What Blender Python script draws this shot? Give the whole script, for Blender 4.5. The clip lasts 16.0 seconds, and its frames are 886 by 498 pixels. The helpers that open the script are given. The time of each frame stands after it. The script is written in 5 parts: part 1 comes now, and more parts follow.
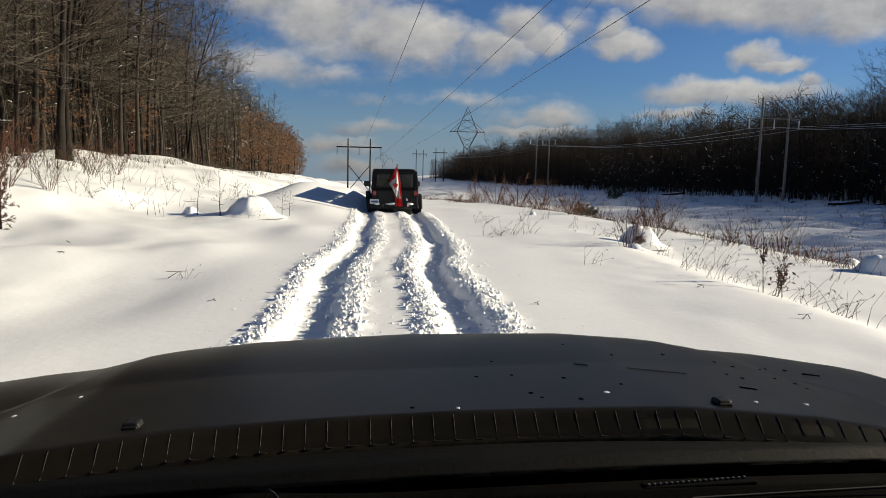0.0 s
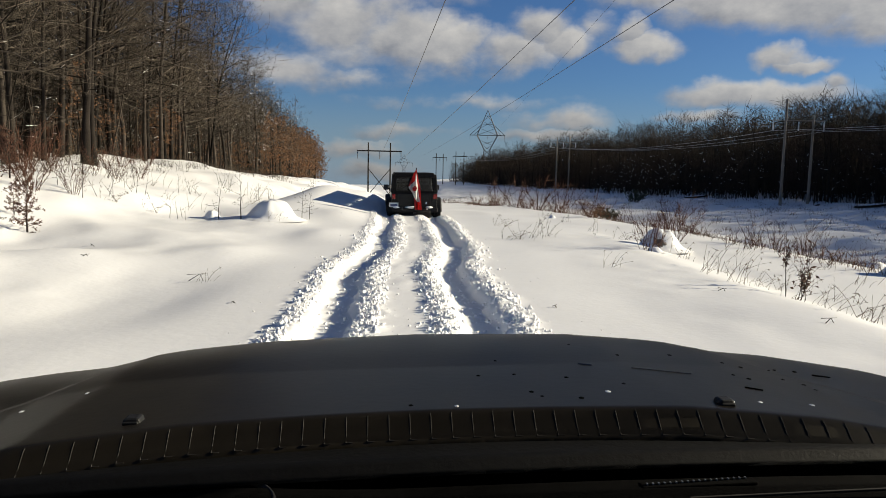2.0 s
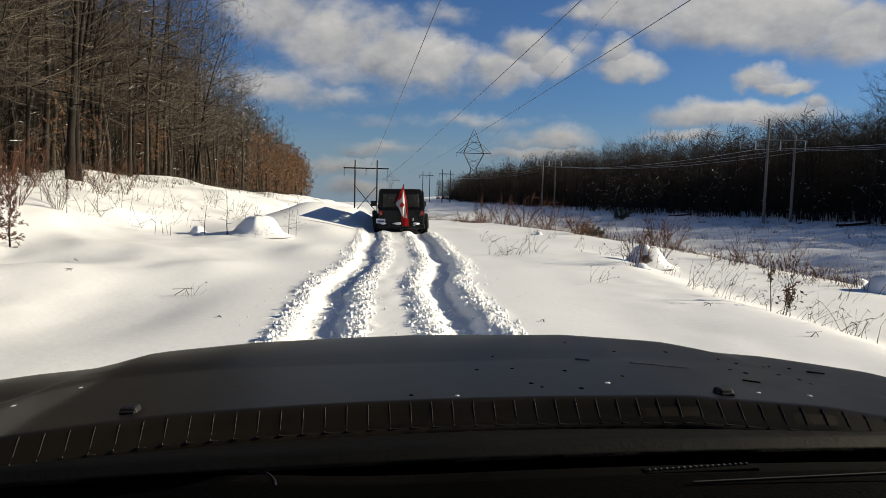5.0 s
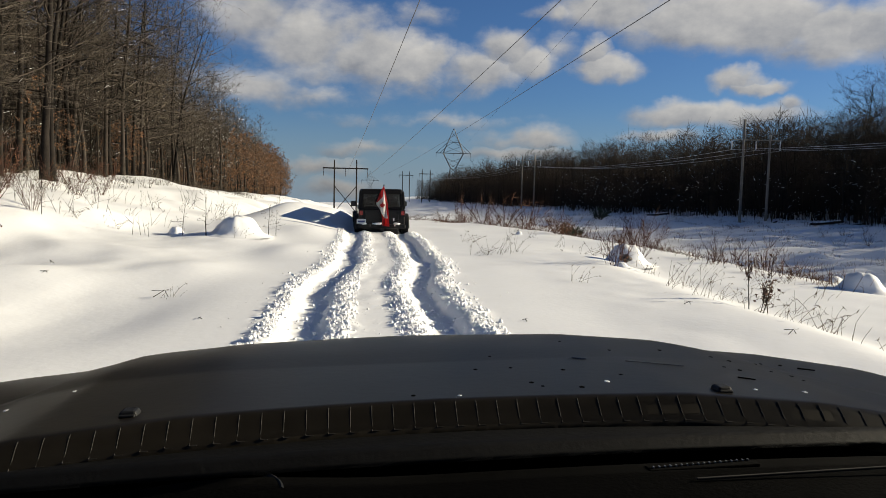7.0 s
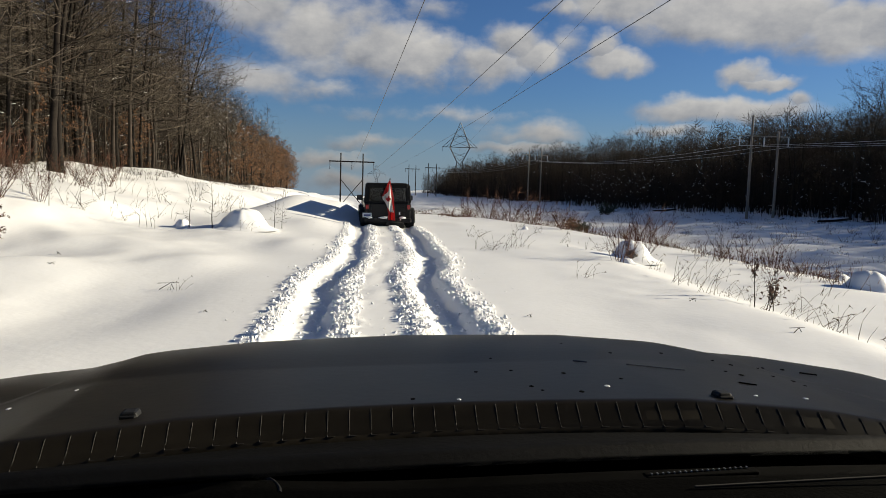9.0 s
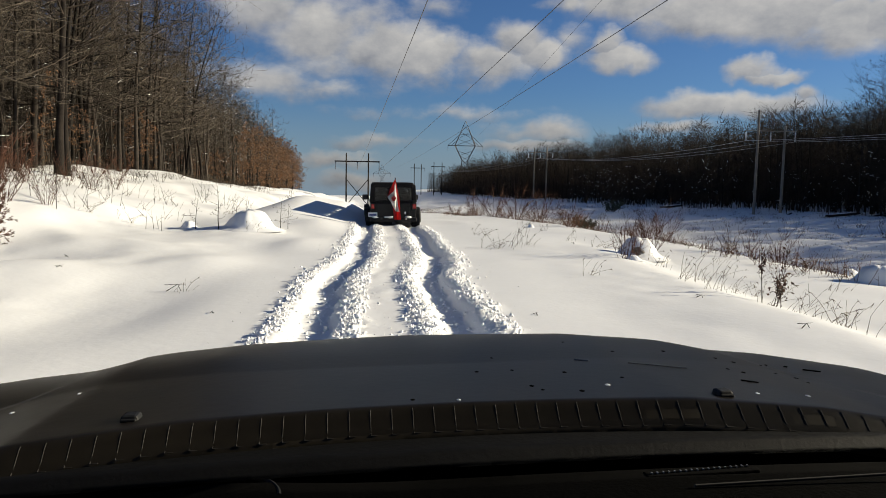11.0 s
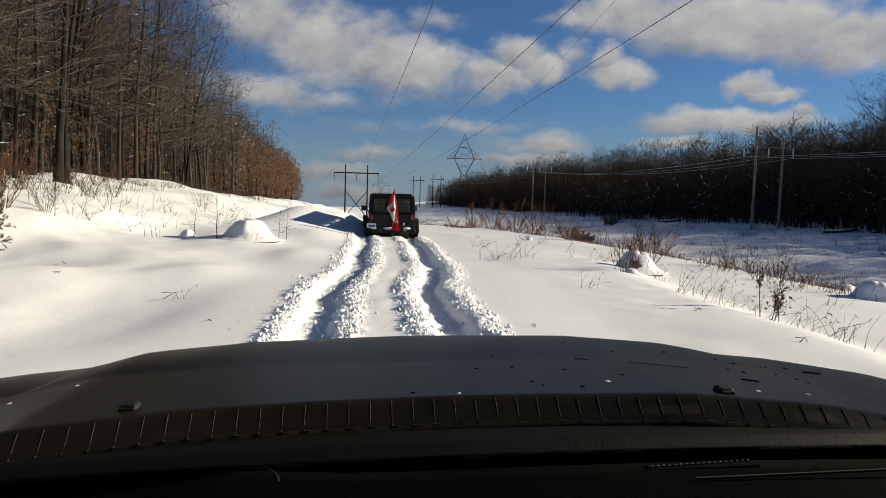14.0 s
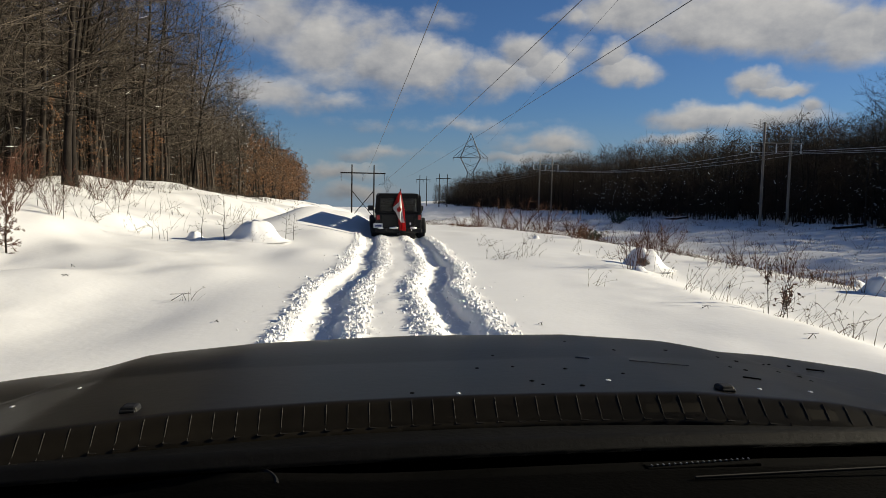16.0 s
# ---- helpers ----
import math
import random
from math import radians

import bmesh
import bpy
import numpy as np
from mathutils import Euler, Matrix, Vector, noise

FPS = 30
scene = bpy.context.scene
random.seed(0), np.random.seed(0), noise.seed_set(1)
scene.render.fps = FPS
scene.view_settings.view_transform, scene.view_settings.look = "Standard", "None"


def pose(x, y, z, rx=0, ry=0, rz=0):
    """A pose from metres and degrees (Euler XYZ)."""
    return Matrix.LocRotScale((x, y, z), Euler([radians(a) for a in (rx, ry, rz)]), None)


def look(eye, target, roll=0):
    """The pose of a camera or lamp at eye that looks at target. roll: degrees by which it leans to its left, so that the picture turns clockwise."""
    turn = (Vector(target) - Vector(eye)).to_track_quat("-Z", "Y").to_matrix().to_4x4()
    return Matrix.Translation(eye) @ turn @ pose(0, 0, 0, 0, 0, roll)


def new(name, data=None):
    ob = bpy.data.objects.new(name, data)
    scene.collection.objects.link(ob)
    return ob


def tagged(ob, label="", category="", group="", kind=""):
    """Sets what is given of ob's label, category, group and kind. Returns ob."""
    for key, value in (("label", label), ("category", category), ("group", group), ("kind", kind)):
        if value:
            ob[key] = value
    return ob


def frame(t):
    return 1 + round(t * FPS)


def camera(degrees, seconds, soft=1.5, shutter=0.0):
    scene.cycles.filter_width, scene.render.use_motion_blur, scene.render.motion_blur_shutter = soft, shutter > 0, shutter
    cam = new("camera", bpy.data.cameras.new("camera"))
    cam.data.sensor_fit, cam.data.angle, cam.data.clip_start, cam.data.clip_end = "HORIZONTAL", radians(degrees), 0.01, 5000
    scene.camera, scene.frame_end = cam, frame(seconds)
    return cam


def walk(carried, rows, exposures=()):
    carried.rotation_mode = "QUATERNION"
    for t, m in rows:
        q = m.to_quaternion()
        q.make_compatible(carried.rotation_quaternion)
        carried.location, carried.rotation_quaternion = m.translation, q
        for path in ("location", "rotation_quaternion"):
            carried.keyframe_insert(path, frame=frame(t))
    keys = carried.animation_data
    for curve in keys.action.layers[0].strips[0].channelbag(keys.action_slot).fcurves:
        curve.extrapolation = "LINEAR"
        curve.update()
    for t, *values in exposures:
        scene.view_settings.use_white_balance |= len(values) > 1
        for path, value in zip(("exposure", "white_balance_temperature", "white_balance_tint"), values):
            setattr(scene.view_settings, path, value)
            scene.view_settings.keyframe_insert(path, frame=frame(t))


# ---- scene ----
cam = camera(65.0, 16.0, soft=0.6)
walk(cam, [
    (0.0, pose(0.0187, 0.0049, 1.5909, 83.767, -1.287, 1.002)),
    (0.5, pose(0.0316, 0.0054, 1.5911, 83.757, -1.225, 1.685)),
    (1.0, pose(0.0378, 0.0049, 1.5830, 84.030, -1.043, 1.957)),
    (1.5, pose(0.0405, 0.0043, 1.5762, 84.274, -1.283, 2.171)),
    (2.0, pose(0.0500, 0.0053, 1.5831, 84.025, -1.130, 2.646)),
    (2.5, pose(0.0567, 0.0048, 1.5746, 84.319, -1.078, 2.987)),
    (3.0, pose(0.0550, 0.0044, 1.5718, 84.418, -1.034, 2.878)),
    (3.5, pose(0.0472, 0.0037, 1.5673, 84.580, -1.186, 2.498)),
    (4.0, pose(0.0407, 0.0019, 1.5498, 85.201, -1.388, 2.189)),
    (6.5, pose(0.0068, -0.0005, 1.5395, 85.582, -1.076, 0.259)),
    (7.0, pose(-0.0012, -0.0006, 1.5412, 85.525, -1.226, -0.128)),
    (7.5, pose(0.0001, -0.0007, 1.5382, 85.636, -1.568, 0.035)),
    (8.0, pose(0.0004, -0.0004, 1.5412, 85.530, -1.513, 0.039)),
    (8.5, pose(0.0027, 0.0011, 1.5575, 84.946, -1.398, 0.143)),
    (9.0, pose(0.0057, 0.0011, 1.5555, 85.020, -1.658, 0.380)),
    (9.5, pose(0.0097, 0.0009, 1.5513, 85.167, -1.546, 0.559)),
    (12.0, pose(0.0187, 0.0021, 1.5621, 84.768, -0.872, 0.857)),
    (12.5, pose(0.0101, 0.0011, 1.5533, 85.095, -1.523, 0.577)),
    (13.0, pose(0.0099, -0.0011, 1.5297, 85.943, -1.817, 0.623)),
    (13.5, pose(0.0105, -0.0005, 1.5362, 85.704, -1.569, 0.596)),
    (14.0, pose(0.0130, -0.0010, 1.5298, 85.937, -1.640, 0.744)),
    (14.5, pose(0.0169, -0.0005, 1.5331, 85.813, -1.513, 0.923)),
    (15.0, pose(0.0211, -0.0002, 1.5348, 85.746, -1.252, 1.076)),
    (15.5, pose(0.0226, -0.0003, 1.5330, 85.806, -1.122, 1.122)),
    (16.0, pose(0.0260, -0.0004, 1.5314, 85.862, -1.079, 1.290)),
], exposures=((0.0, 0.70, 6550, 8.0), (9.0, 0.71, 6550, 8.0), (12.0, 0.67, 6550, 8.0), (16.0, 0.64, 6550, 8.0)))

# ---------------------------------------------------------------- light
SUN_ELEV, SUN_AZ = 19.0, 78.0          # azimuth clockwise from +y
sun = new("sun", bpy.data.lights.new("sun", "SUN"))
sun.data.energy, sun.data.angle, sun.data.color = 5.0, radians(0.5), (1.0, 0.89, 0.68)
_a, _e = radians(SUN_AZ), radians(SUN_ELEV)
sun.matrix_world = look((math.sin(_a) * 50, math.cos(_a) * 50, 50 * math.tan(_e)), (0, 0, 0))

SKY_STRENGTH = 0.05
world = bpy.data.worlds.new("sky")
scene.world = world
world.use_nodes = True


def sky_nodes():
    nt = world.node_tree
    N, L = nt.nodes, nt.links
    N.clear()

    def math_node(op, a, b=None, clamp=False):
        n = N.new("ShaderNodeMath")
        n.operation, n.use_clamp = op, clamp
        for i, v in enumerate((a, b)):
            if v is None:
                continue
            if isinstance(v, (int, float)):
                n.inputs[i].default_value = v
            else:
                L.new(v, n.inputs[i])
        return n.outputs[0]

    sky = N.new("ShaderNodeTexSky")
    sky.sky_type, sky.sun_disc = "NISHITA", False
    sky.sun_elevation, sky.sun_rotation = radians(SUN_ELEV), radians(SUN_AZ)
    sky.altitude, sky.air_density, sky.dust_density, sky.ozone_density = 200, 1.0, 0.3, 1.6
    co = N.new("ShaderNodeTexCoord")
    sep = N.new("ShaderNodeSeparateXYZ")
    L.new(co.outputs["Generated"], sep.inputs[0])
    X, Y, Z = sep.outputs
    # the cloud deck: directions laid out on a cylinder round the place
    az = math_node("ARCTAN2", X, Y)
    flat = math_node("SQRT", math_node("ADD", math_node("MULTIPLY", X, X), math_node("MULTIPLY", Y, Y)))
    el = math_node("ARCTAN2", Z, flat)
    comb = N.new("ShaderNodeCombineXYZ")
    L.new(az, comb.inputs[0])
    L.new(el, comb.inputs[1])

    def noise_tex(scale, detail, rough, stretch, shift):
        m = N.new("ShaderNodeMapping")
        m.inputs["Scale"].default_value = (scale, scale * stretch, 1)
        m.inputs["Location"].default_value = (shift, shift * 0.7, 0)
        L.new(comb.outputs[0], m.inputs[0])
        n = N.new("ShaderNodeTexNoise")
        n.inputs["Scale"].default_value, n.inputs["Detail"].default_value = 1.0, detail
        n.inputs["Roughness"].default_value = rough
        L.new(m.outputs[0], n.inputs["Vector"])
        return n.outputs["Fac"]

    # the outlines billow
    wave = N.new("ShaderNodeTexNoise")
    wave.inputs["Scale"].default_value, wave.inputs["Detail"].default_value = 22.0, 5
    L.new(comb.outputs[0], wave.inputs["Vector"])
    off = N.new("ShaderNodeVectorMath")
    off.operation = "SUBTRACT"
    L.new(wave.outputs["Color"], off.inputs[0])
    off.inputs[1].default_value = (0.5, 0.5, 0.5)
    bent = N.new("ShaderNodeVectorMath")
    bent.operation = "MULTIPLY_ADD"
    L.new(off.outputs[0], bent.inputs[0])
    bent.inputs[1].default_value = (0.06, 0.035, 0)
    L.new(comb.outputs[0], bent.inputs[2])

    puff = noise_tex(11.0, 9, 0.58, 1.7, 3.1)
    big = noise_tex(2.6, 4, 0.5, 2.6, 7.7)
    # single clouds: azimuth, elevation, half width, half height (degrees), weight
    heaps = [(-15.0, 13.4, 3.6, 2.6, 0.8), (-10.5, 12.3, 4.8, 2.5, 0.95), (-6.0, 11.0, 4.2, 2.0, 1.2), (-2.1, 10.5, 2.8, 1.6, 1.3), (-8.7, 9.8, 5.8, 1.7, 0.5),
             (-15.0, 8.2, 4.2, 1.3, 0.8), (-10.4, 7.8, 2.5, 0.7, 0.6), (2.5, 10.1, 2.8, 1.5, 1.1), (5.2, 11.9, 2.1, 1.3, 1.1), (7.0, 10.8, 1.9, 1.2, 1.1),
             (13.2, 10.1, 2.1, 0.9, 1.2), (11.9, 11.3, 1.0, 1.1, 1.0), (9.4, 11.8, 1.3, 0.9, 0.45), (-2.0, 14.0, 2.0, 0.6, 0.4), (9.1, 14.4, 2.1, 0.7, 0.9)]
    heaps_beside = [(13.2, 14.5, 4.1, 1.4, 1.1), (19.3, 13.5, 5.0, 2.0, 1.3), (24.2, 13.0, 4.9, 2.1, 1.4), (28.3, 11.9, 3.1, 1.9, 1.4), (31.0, 12.1, 2.3, 1.6, 1.2),
                    (33.9, 12.1, 3.3, 2.2, 1.0), (22.6, 8.9, 1.6, 0.8, 1.3), (24.1, 8.4, 1.9, 0.4, 1.2), (18.9, 6.5, 3.1, 0.9, 1.2), (23.1, 6.5, 3.4, 0.8, 1.2),
                    (25.9, 7.2, 1.0, 0.5, 1.0), (16.9, 5.0, 2.6, 0.5, 1.0)]
    low_bands = [(7.5, 4.5, 3.9, 0.9, 0.75), (6.6, 3.4, 3.7, 0.5, 0.9), (-5.8, 3.5, 3.2, 0.5, 0.6), (-10.3, 2.1, 2.7, 0.6, 0.8), (-7.6, 0.5, 2.8, 0.6, 0.8),
                 (-1.3, 5.9, 5.5, 0.4, 0.3)]
    dens, lift = None, None
    for a, e, w, h, k in heaps + heaps_beside + low_bands:
        sub = N.new("ShaderNodeVectorMath")
        sub.operation = "SUBTRACT"
        L.new(bent.outputs[0], sub.inputs[0])
        sub.inputs[1].default_value = (radians(a), radians(e), 0)
        mul = N.new("ShaderNodeVectorMath")
        mul.operation = "MULTIPLY"
        L.new(sub.outputs[0], mul.inputs[0])
        mul.inputs[1].default_value = (0.88 / radians(w), 0.92 / radians(h), 0)
        ln = N.new("ShaderNodeVectorMath")
        ln.operation = "LENGTH"
        L.new(mul.outputs[0], ln.inputs[0])
        split = N.new("ShaderNodeSeparateXYZ")
        L.new(mul.outputs[0], split.inputs[0])
        one = math_node("MULTIPLY", math_node("SUBTRACT", 1.3, ln.outputs["Value"]), k)
        up = math_node("ADD", math_node("MULTIPLY", split.outputs[1], 0.5), math_node("MULTIPLY", split.outputs[0], 0.15))
        if dens is None:
            dens, lift = one, up
        else:
            pick = N.new("ShaderNodeMix")
            L.new(math_node("MULTIPLY", math_node("SUBTRACT", one, math_node("SUBTRACT", dens, 0.1)), 5.0, True), pick.inputs["Factor"])
            L.new(lift, pick.inputs["A"])
            L.new(up, pick.inputs["B"])
            lift = pick.outputs["Result"]
            dens = math_node("MAXIMUM", dens, one)
    # beyond the view the same broken deck goes on
    around = math_node("MULTIPLY", math_node("SUBTRACT", big, 0.61), 5.0)
    side = math_node("MULTIPLY", math_node("SUBTRACT", math_node("ABSOLUTE", az), 0.66), 4.0, True)
    above = math_node("MULTIPLY", math_node("SUBTRACT", el, 0.36), 6.0, True)
    out = math_node("MAXIMUM", side, above)
    around = math_node("ADD", math_node("MULTIPLY", around, out), math_node("MULTIPLY", math_node("SUBTRACT", out, 1.0), 2.0))
    dens = math_node("MAXIMUM", dens, around)
    dens = math_node("ADD", dens, math_node("MULTIPLY", math_node("SUBTRACT", puff, 0.5), 1.9))
    cover = N.new("ShaderNodeMapRange")
    cover.interpolation_type = "SMOOTHSTEP"
    cover.inputs["From Min"].default_value, cover.inputs["From Max"].default_value = -0.15, 0.95
    cover.inputs["To Max"].default_value = 0.93
    L.new(dens, cover.inputs["Value"])
    thick = N.new("ShaderNodeMapRange")
    thick.inputs["From Min"].default_value, thick.inputs["From Max"].default_value = -0.75, 0.75
    L.new(math_node("ADD", lift, math_node("MULTIPLY", math_node("SUBTRACT", noise_tex(16, 6, 0.6, 1.5, 3.35), 0.5), 2.2)), thick.inputs["Value"])
    tone = N.new("ShaderNodeMix")
    tone.data_type = "RGBA"
    tone.inputs["A"].default_value = (3.2, 3.3, 3.65, 1)
    tone.inputs["B"].default_value = (7.9, 7.55, 7.1, 1)
    L.new(thick.outputs[0], tone.inputs["Factor"])
    low = N.new("ShaderNodeMapRange")           # low clouds are greyer
    low.inputs["From Min"].default_value, low.inputs["From Max"].default_value = 0.0, 0.13
    low.inputs["To Min"].default_value, low.inputs["To Max"].default_value = 0.62, 1.0
    L.new(el, low.inputs["Value"])
    dim = N.new("ShaderNodeVectorMath")
    dim.operation = "SCALE"
    L.new(tone.outputs["Result"], dim.inputs[0])
    L.new(low.outputs[0], dim.inputs["Scale"])
    mix = N.new("ShaderNodeMix")
    mix.data_type = "RGBA"
    L.new(cover.outputs[0], mix.inputs["Factor"])
    deep = N.new("ShaderNodeMix")
    deep.data_type, deep.blend_type = "RGBA", "MULTIPLY"
    deep.inputs["Factor"].default_value = 1.0
    deep.inputs["B"].default_value = (0.41, 0.63, 1.0, 1)
    L.new(sky.outputs[0], deep.inputs["A"])
    band = N.new("ShaderNodeMapRange")
    band.interpolation_type = "SMOOTHSTEP"
    band.inputs["From Min"].default_value, band.inputs["From Max"].default_value = 0.14, -0.01
    band.inputs["To Max"].default_value = 0.75
    L.new(el, band.inputs["Value"])
    hazy = N.new("ShaderNodeMix")
    hazy.data_type = "RGBA"
    hazy.inputs["B"].default_value = (2.8, 3.65, 4.75, 1)
    L.new(band.outputs[0], hazy.inputs["Factor"])
    L.new(deep.outputs["Result"], hazy.inputs["A"])
    # the clear sky deepens towards the zenith
    zenith = N.new("ShaderNodeMapRange")
    zenith.interpolation_type = "SMOOTHSTEP"
    zenith.inputs["From Min"].default_value, zenith.inputs["From Max"].default_value = 0.22, 1.1
    zenith.inputs["To Min"].default_value, zenith.inputs["To Max"].default_value = 1.0, 0.40
    L.new(el, zenith.inputs["Value"])
    deeper = N.new("ShaderNodeVectorMath")
    deeper.operation = "SCALE"
    L.new(hazy.outputs["Result"], deeper.inputs[0])
    L.new(zenith.outputs[0], deeper.inputs["Scale"])
    L.new(deeper.outputs[0], mix.inputs["A"])
    L.new(dim.outputs[0], mix.inputs["B"])
    bg = N.new("ShaderNodeBackground")
    bg.inputs["Strength"].default_value = SKY_STRENGTH
    L.new(mix.outputs["Result"], bg.inputs["Color"])
    end = N.new("ShaderNodeOutputWorld")
    L.new(bg.outputs[0], end.inputs["Surface"])


sky_nodes()


# ---------------------------------------------------------------- materials
def material(name, colour, rough=0.6, metal=0.0, vary=0.15, scale=4.0, bump=0.0, bump_scale=30.0, second=None, per_object=0.0, coat=0.0, gloss=0.5, transmission=0.0, island=0.0):
    """A procedural surface: base colour varied at two scales, with bump; second: a colour that shows through in patches."""
    m = bpy.data.materials.new(name)
    m.use_nodes = True
    nt = m.node_tree
    N, L = nt.nodes, nt.links
    b = N["Principled BSDF"]
    b.inputs["Roughness"].default_value, b.inputs["Metallic"].default_value = rough, metal
    b.inputs["Coat Weight"].default_value = coat
    b.inputs["Specular IOR Level"].default_value = gloss
    b.inputs["Transmission Weight"].default_value = transmission
    co = N.new("ShaderNodeTexCoord")
    n1 = N.new("ShaderNodeTexNoise")
    n1.inputs["Scale"].default_value, n1.inputs["Detail"].default_value = scale, 6
    n2 = N.new("ShaderNodeTexNoise")
    n2.inputs["Scale"].default_value, n2.inputs["Detail"].default_value = scale * 9, 4
    for n in (n1, n2):
        L.new(co.outputs["Object"], n.inputs["Vector"])
    mixed = N.new("ShaderNodeMix")
    mixed.data_type = "RGBA"
    dark = [c * (1 - vary) for c in colour[:3]]
    light = [min(1, c * (1 + vary)) for c in colour[:3]]
    if second:
        light = list(second[:3])
    mixed.inputs["A"].default_value, mixed.inputs["B"].default_value = (*dark, 1), (*light, 1)
    add = N.new("ShaderNodeMath")
    add.operation = "MULTIPLY_ADD"
    L.new(n2.outputs["Fac"], add.inputs[0])
    add.inputs[1].default_value = 0.5
    L.new(n1.outputs["Fac"], add.inputs[2])
    rng = N.new("ShaderNodeMapRange")
    rng.inputs["From Min"].default_value, rng.inputs["From Max"].default_value = 0.5, 1.0
    L.new(add.outputs[0], rng.inputs["Value"])
    L.new(rng.outputs[0], mixed.inputs["Factor"])
    last = mixed.outputs["Result"]
    if per_object:
        info = N.new("ShaderNodeObjectInfo")
        r2 = N.new("ShaderNodeMapRange")
        r2.inputs["To Min"].default_value, r2.inputs["To Max"].default_value = 1 - per_object, 1 + per_object
        L.new(info.outputs["Random"], r2.inputs["Value"])
        sc = N.new("ShaderNodeVectorMath")
        sc.operation = "SCALE"
        L.new(last, sc.inputs[0])
        L.new(r2.outputs[0], sc.inputs["Scale"])
        last = sc.outputs[0]
    if island:
        geo = N.new("ShaderNodeNewGeometry")
        r3 = N.new("ShaderNodeMapRange")
        r3.inputs["To Min"].default_value, r3.inputs["To Max"].default_value = 1 - island, 1 + island
        L.new(geo.outputs["Random Per Island"], r3.inputs["Value"])
        sc = N.new("ShaderNodeVectorMath")
        sc.operation = "SCALE"
        L.new(last, sc.inputs[0])
        L.new(r3.outputs[0], sc.inputs["Scale"])
        last = sc.outputs[0]
    L.new(last, b.inputs["Base Color"])
    if bump:
        n3 = N.new("ShaderNodeTexNoise")
        n3.inputs["Scale"].default_value, n3.inputs["Detail"].default_value = bump_scale, 5
        L.new(co.outputs["Object"], n3.inputs["Vector"])
        bp = N.new("ShaderNodeBump")
        bp.inputs["Strength"].default_value, bp.inputs["Distance"].default_value = bump, 0.03
        L.new(n3.outputs["Fac"], bp.inputs["Height"])
        L.new(bp.outputs[0], b.inputs["Normal"])
    return m


SNOW = material("snow", (0.84, 0.845, 0.86), 0.55, vary=0.03, scale=0.6, bump=0.12, bump_scale=9)
SNOW_CLOD = material("snow_clod", (0.86, 0.865, 0.88), 0.6, vary=0.04, scale=3, bump=0.3, bump_scale=40)
BARK = material("bark", (0.034, 0.028, 0.023), 0.9, gloss=0.1, vary=0.5, scale=2.5, bump=0.6, bump_scale=25, per_object=0.8)
TWIG = material("twig", (0.066, 0.055, 0.044), 0.85, gloss=0.1, island=0.95, vary=0.3, scale=0.6, per_object=0.3)
# dark bark of some plants; elsewhere its darkness stands in for shade inside woods
BARK_DARK_AND_SHADE = material("bark_dark_and_shade", (0.022, 0.018, 0.015), 0.9, gloss=0.1, vary=0.4, scale=2.0, bump=0.5, bump_scale=25, per_object=0.3)
TWIG_EDGE = material("edge_twig", (0.034, 0.027, 0.021), 0.9, gloss=0.1, island=0.4, vary=0.3, scale=0.6, per_object=0.3)
# darker copy of the twig colour, carrying the shade of the backlit wood
TWIG_SHADE = material("twig_shade", (0.032, 0.025, 0.02), 0.9, gloss=0.05, vary=0.3, scale=0.4, per_object=0.25)
TWIG_RED = material("twig_red", (0.085, 0.042, 0.028), 0.8, gloss=0.1, vary=0.3, scale=3)
LEAF_RUST = material("leaf_rust", (0.17, 0.082, 0.034), 0.75, island=0.5, vary=0.35, scale=1.5, per_object=0.15)
LEAF_BROWN = material("leaf_brown", (0.085, 0.042, 0.026), 0.8, vary=0.4, scale=3)
NEEDLE = material("needle", (0.035, 0.05, 0.03), 0.8, vary=0.4, scale=4)
STRAW = material("straw", (0.085, 0.062, 0.038), 0.85, gloss=0.1, vary=0.35, scale=5, per_object=0.25)
POLE_DARK = material("dark_pole_wood", (0.03, 0.027, 0.024), 0.85, vary=0.25, scale=1.5, bump=0.4, bump_scale=30, gloss=0.1)
POLE_WOOD = material("pole_wood", (0.20, 0.17, 0.14), 0.85, vary=0.25, scale=1.5, bump=0.4, bump_scale=30)
STEEL = material("galvanised_steel", (0.07, 0.075, 0.085), 0.55, 0.6, vary=0.2, scale=1.2)
WIRE = material("wire", (0.10, 0.10, 0.11), 0.5, 0.5, vary=0.1)
# pale copy of the wire; the sun's shine is put into its colour
WIRE_SUNLIT = material("sunlit_wire", (0.6, 0.6, 0.6), 0.35, 0.8, vary=0.1)
INSULATOR = material("insulator", (0.55, 0.56, 0.58), 0.25, vary=0.1)
INSULATOR_DARK = material("dark_insulator", (0.09, 0.09, 0.10), 0.3, vary=0.1)
PAINT = material("satin_black_paint", (0.025, 0.0212, 0.0155), 0.32, vary=0.45, scale=1.6, bump=0.015, bump_scale=60, gloss=0.33)
PLASTIC = material("black_plastic", (0.008, 0.008, 0.0085), 0.62, vary=0.3, scale=6, bump=0.06, bump_scale=120, gloss=0.3)
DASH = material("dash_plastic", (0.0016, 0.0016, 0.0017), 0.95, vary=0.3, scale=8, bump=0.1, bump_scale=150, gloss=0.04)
# grey of the lines that stand in for reflections
GREY_LINE = material("reflection_grey", (0.040, 0.038, 0.036), 0.85, vary=0.2, scale=9, gloss=0.1)
# pale tone of the hood scrapes, and of the reflection dots on the dash
GREY_SCRAPE_REFLECTION = material("pale_scrape_reflection", (0.12, 0.13, 0.15), 0.5, vary=0.3, scale=30)
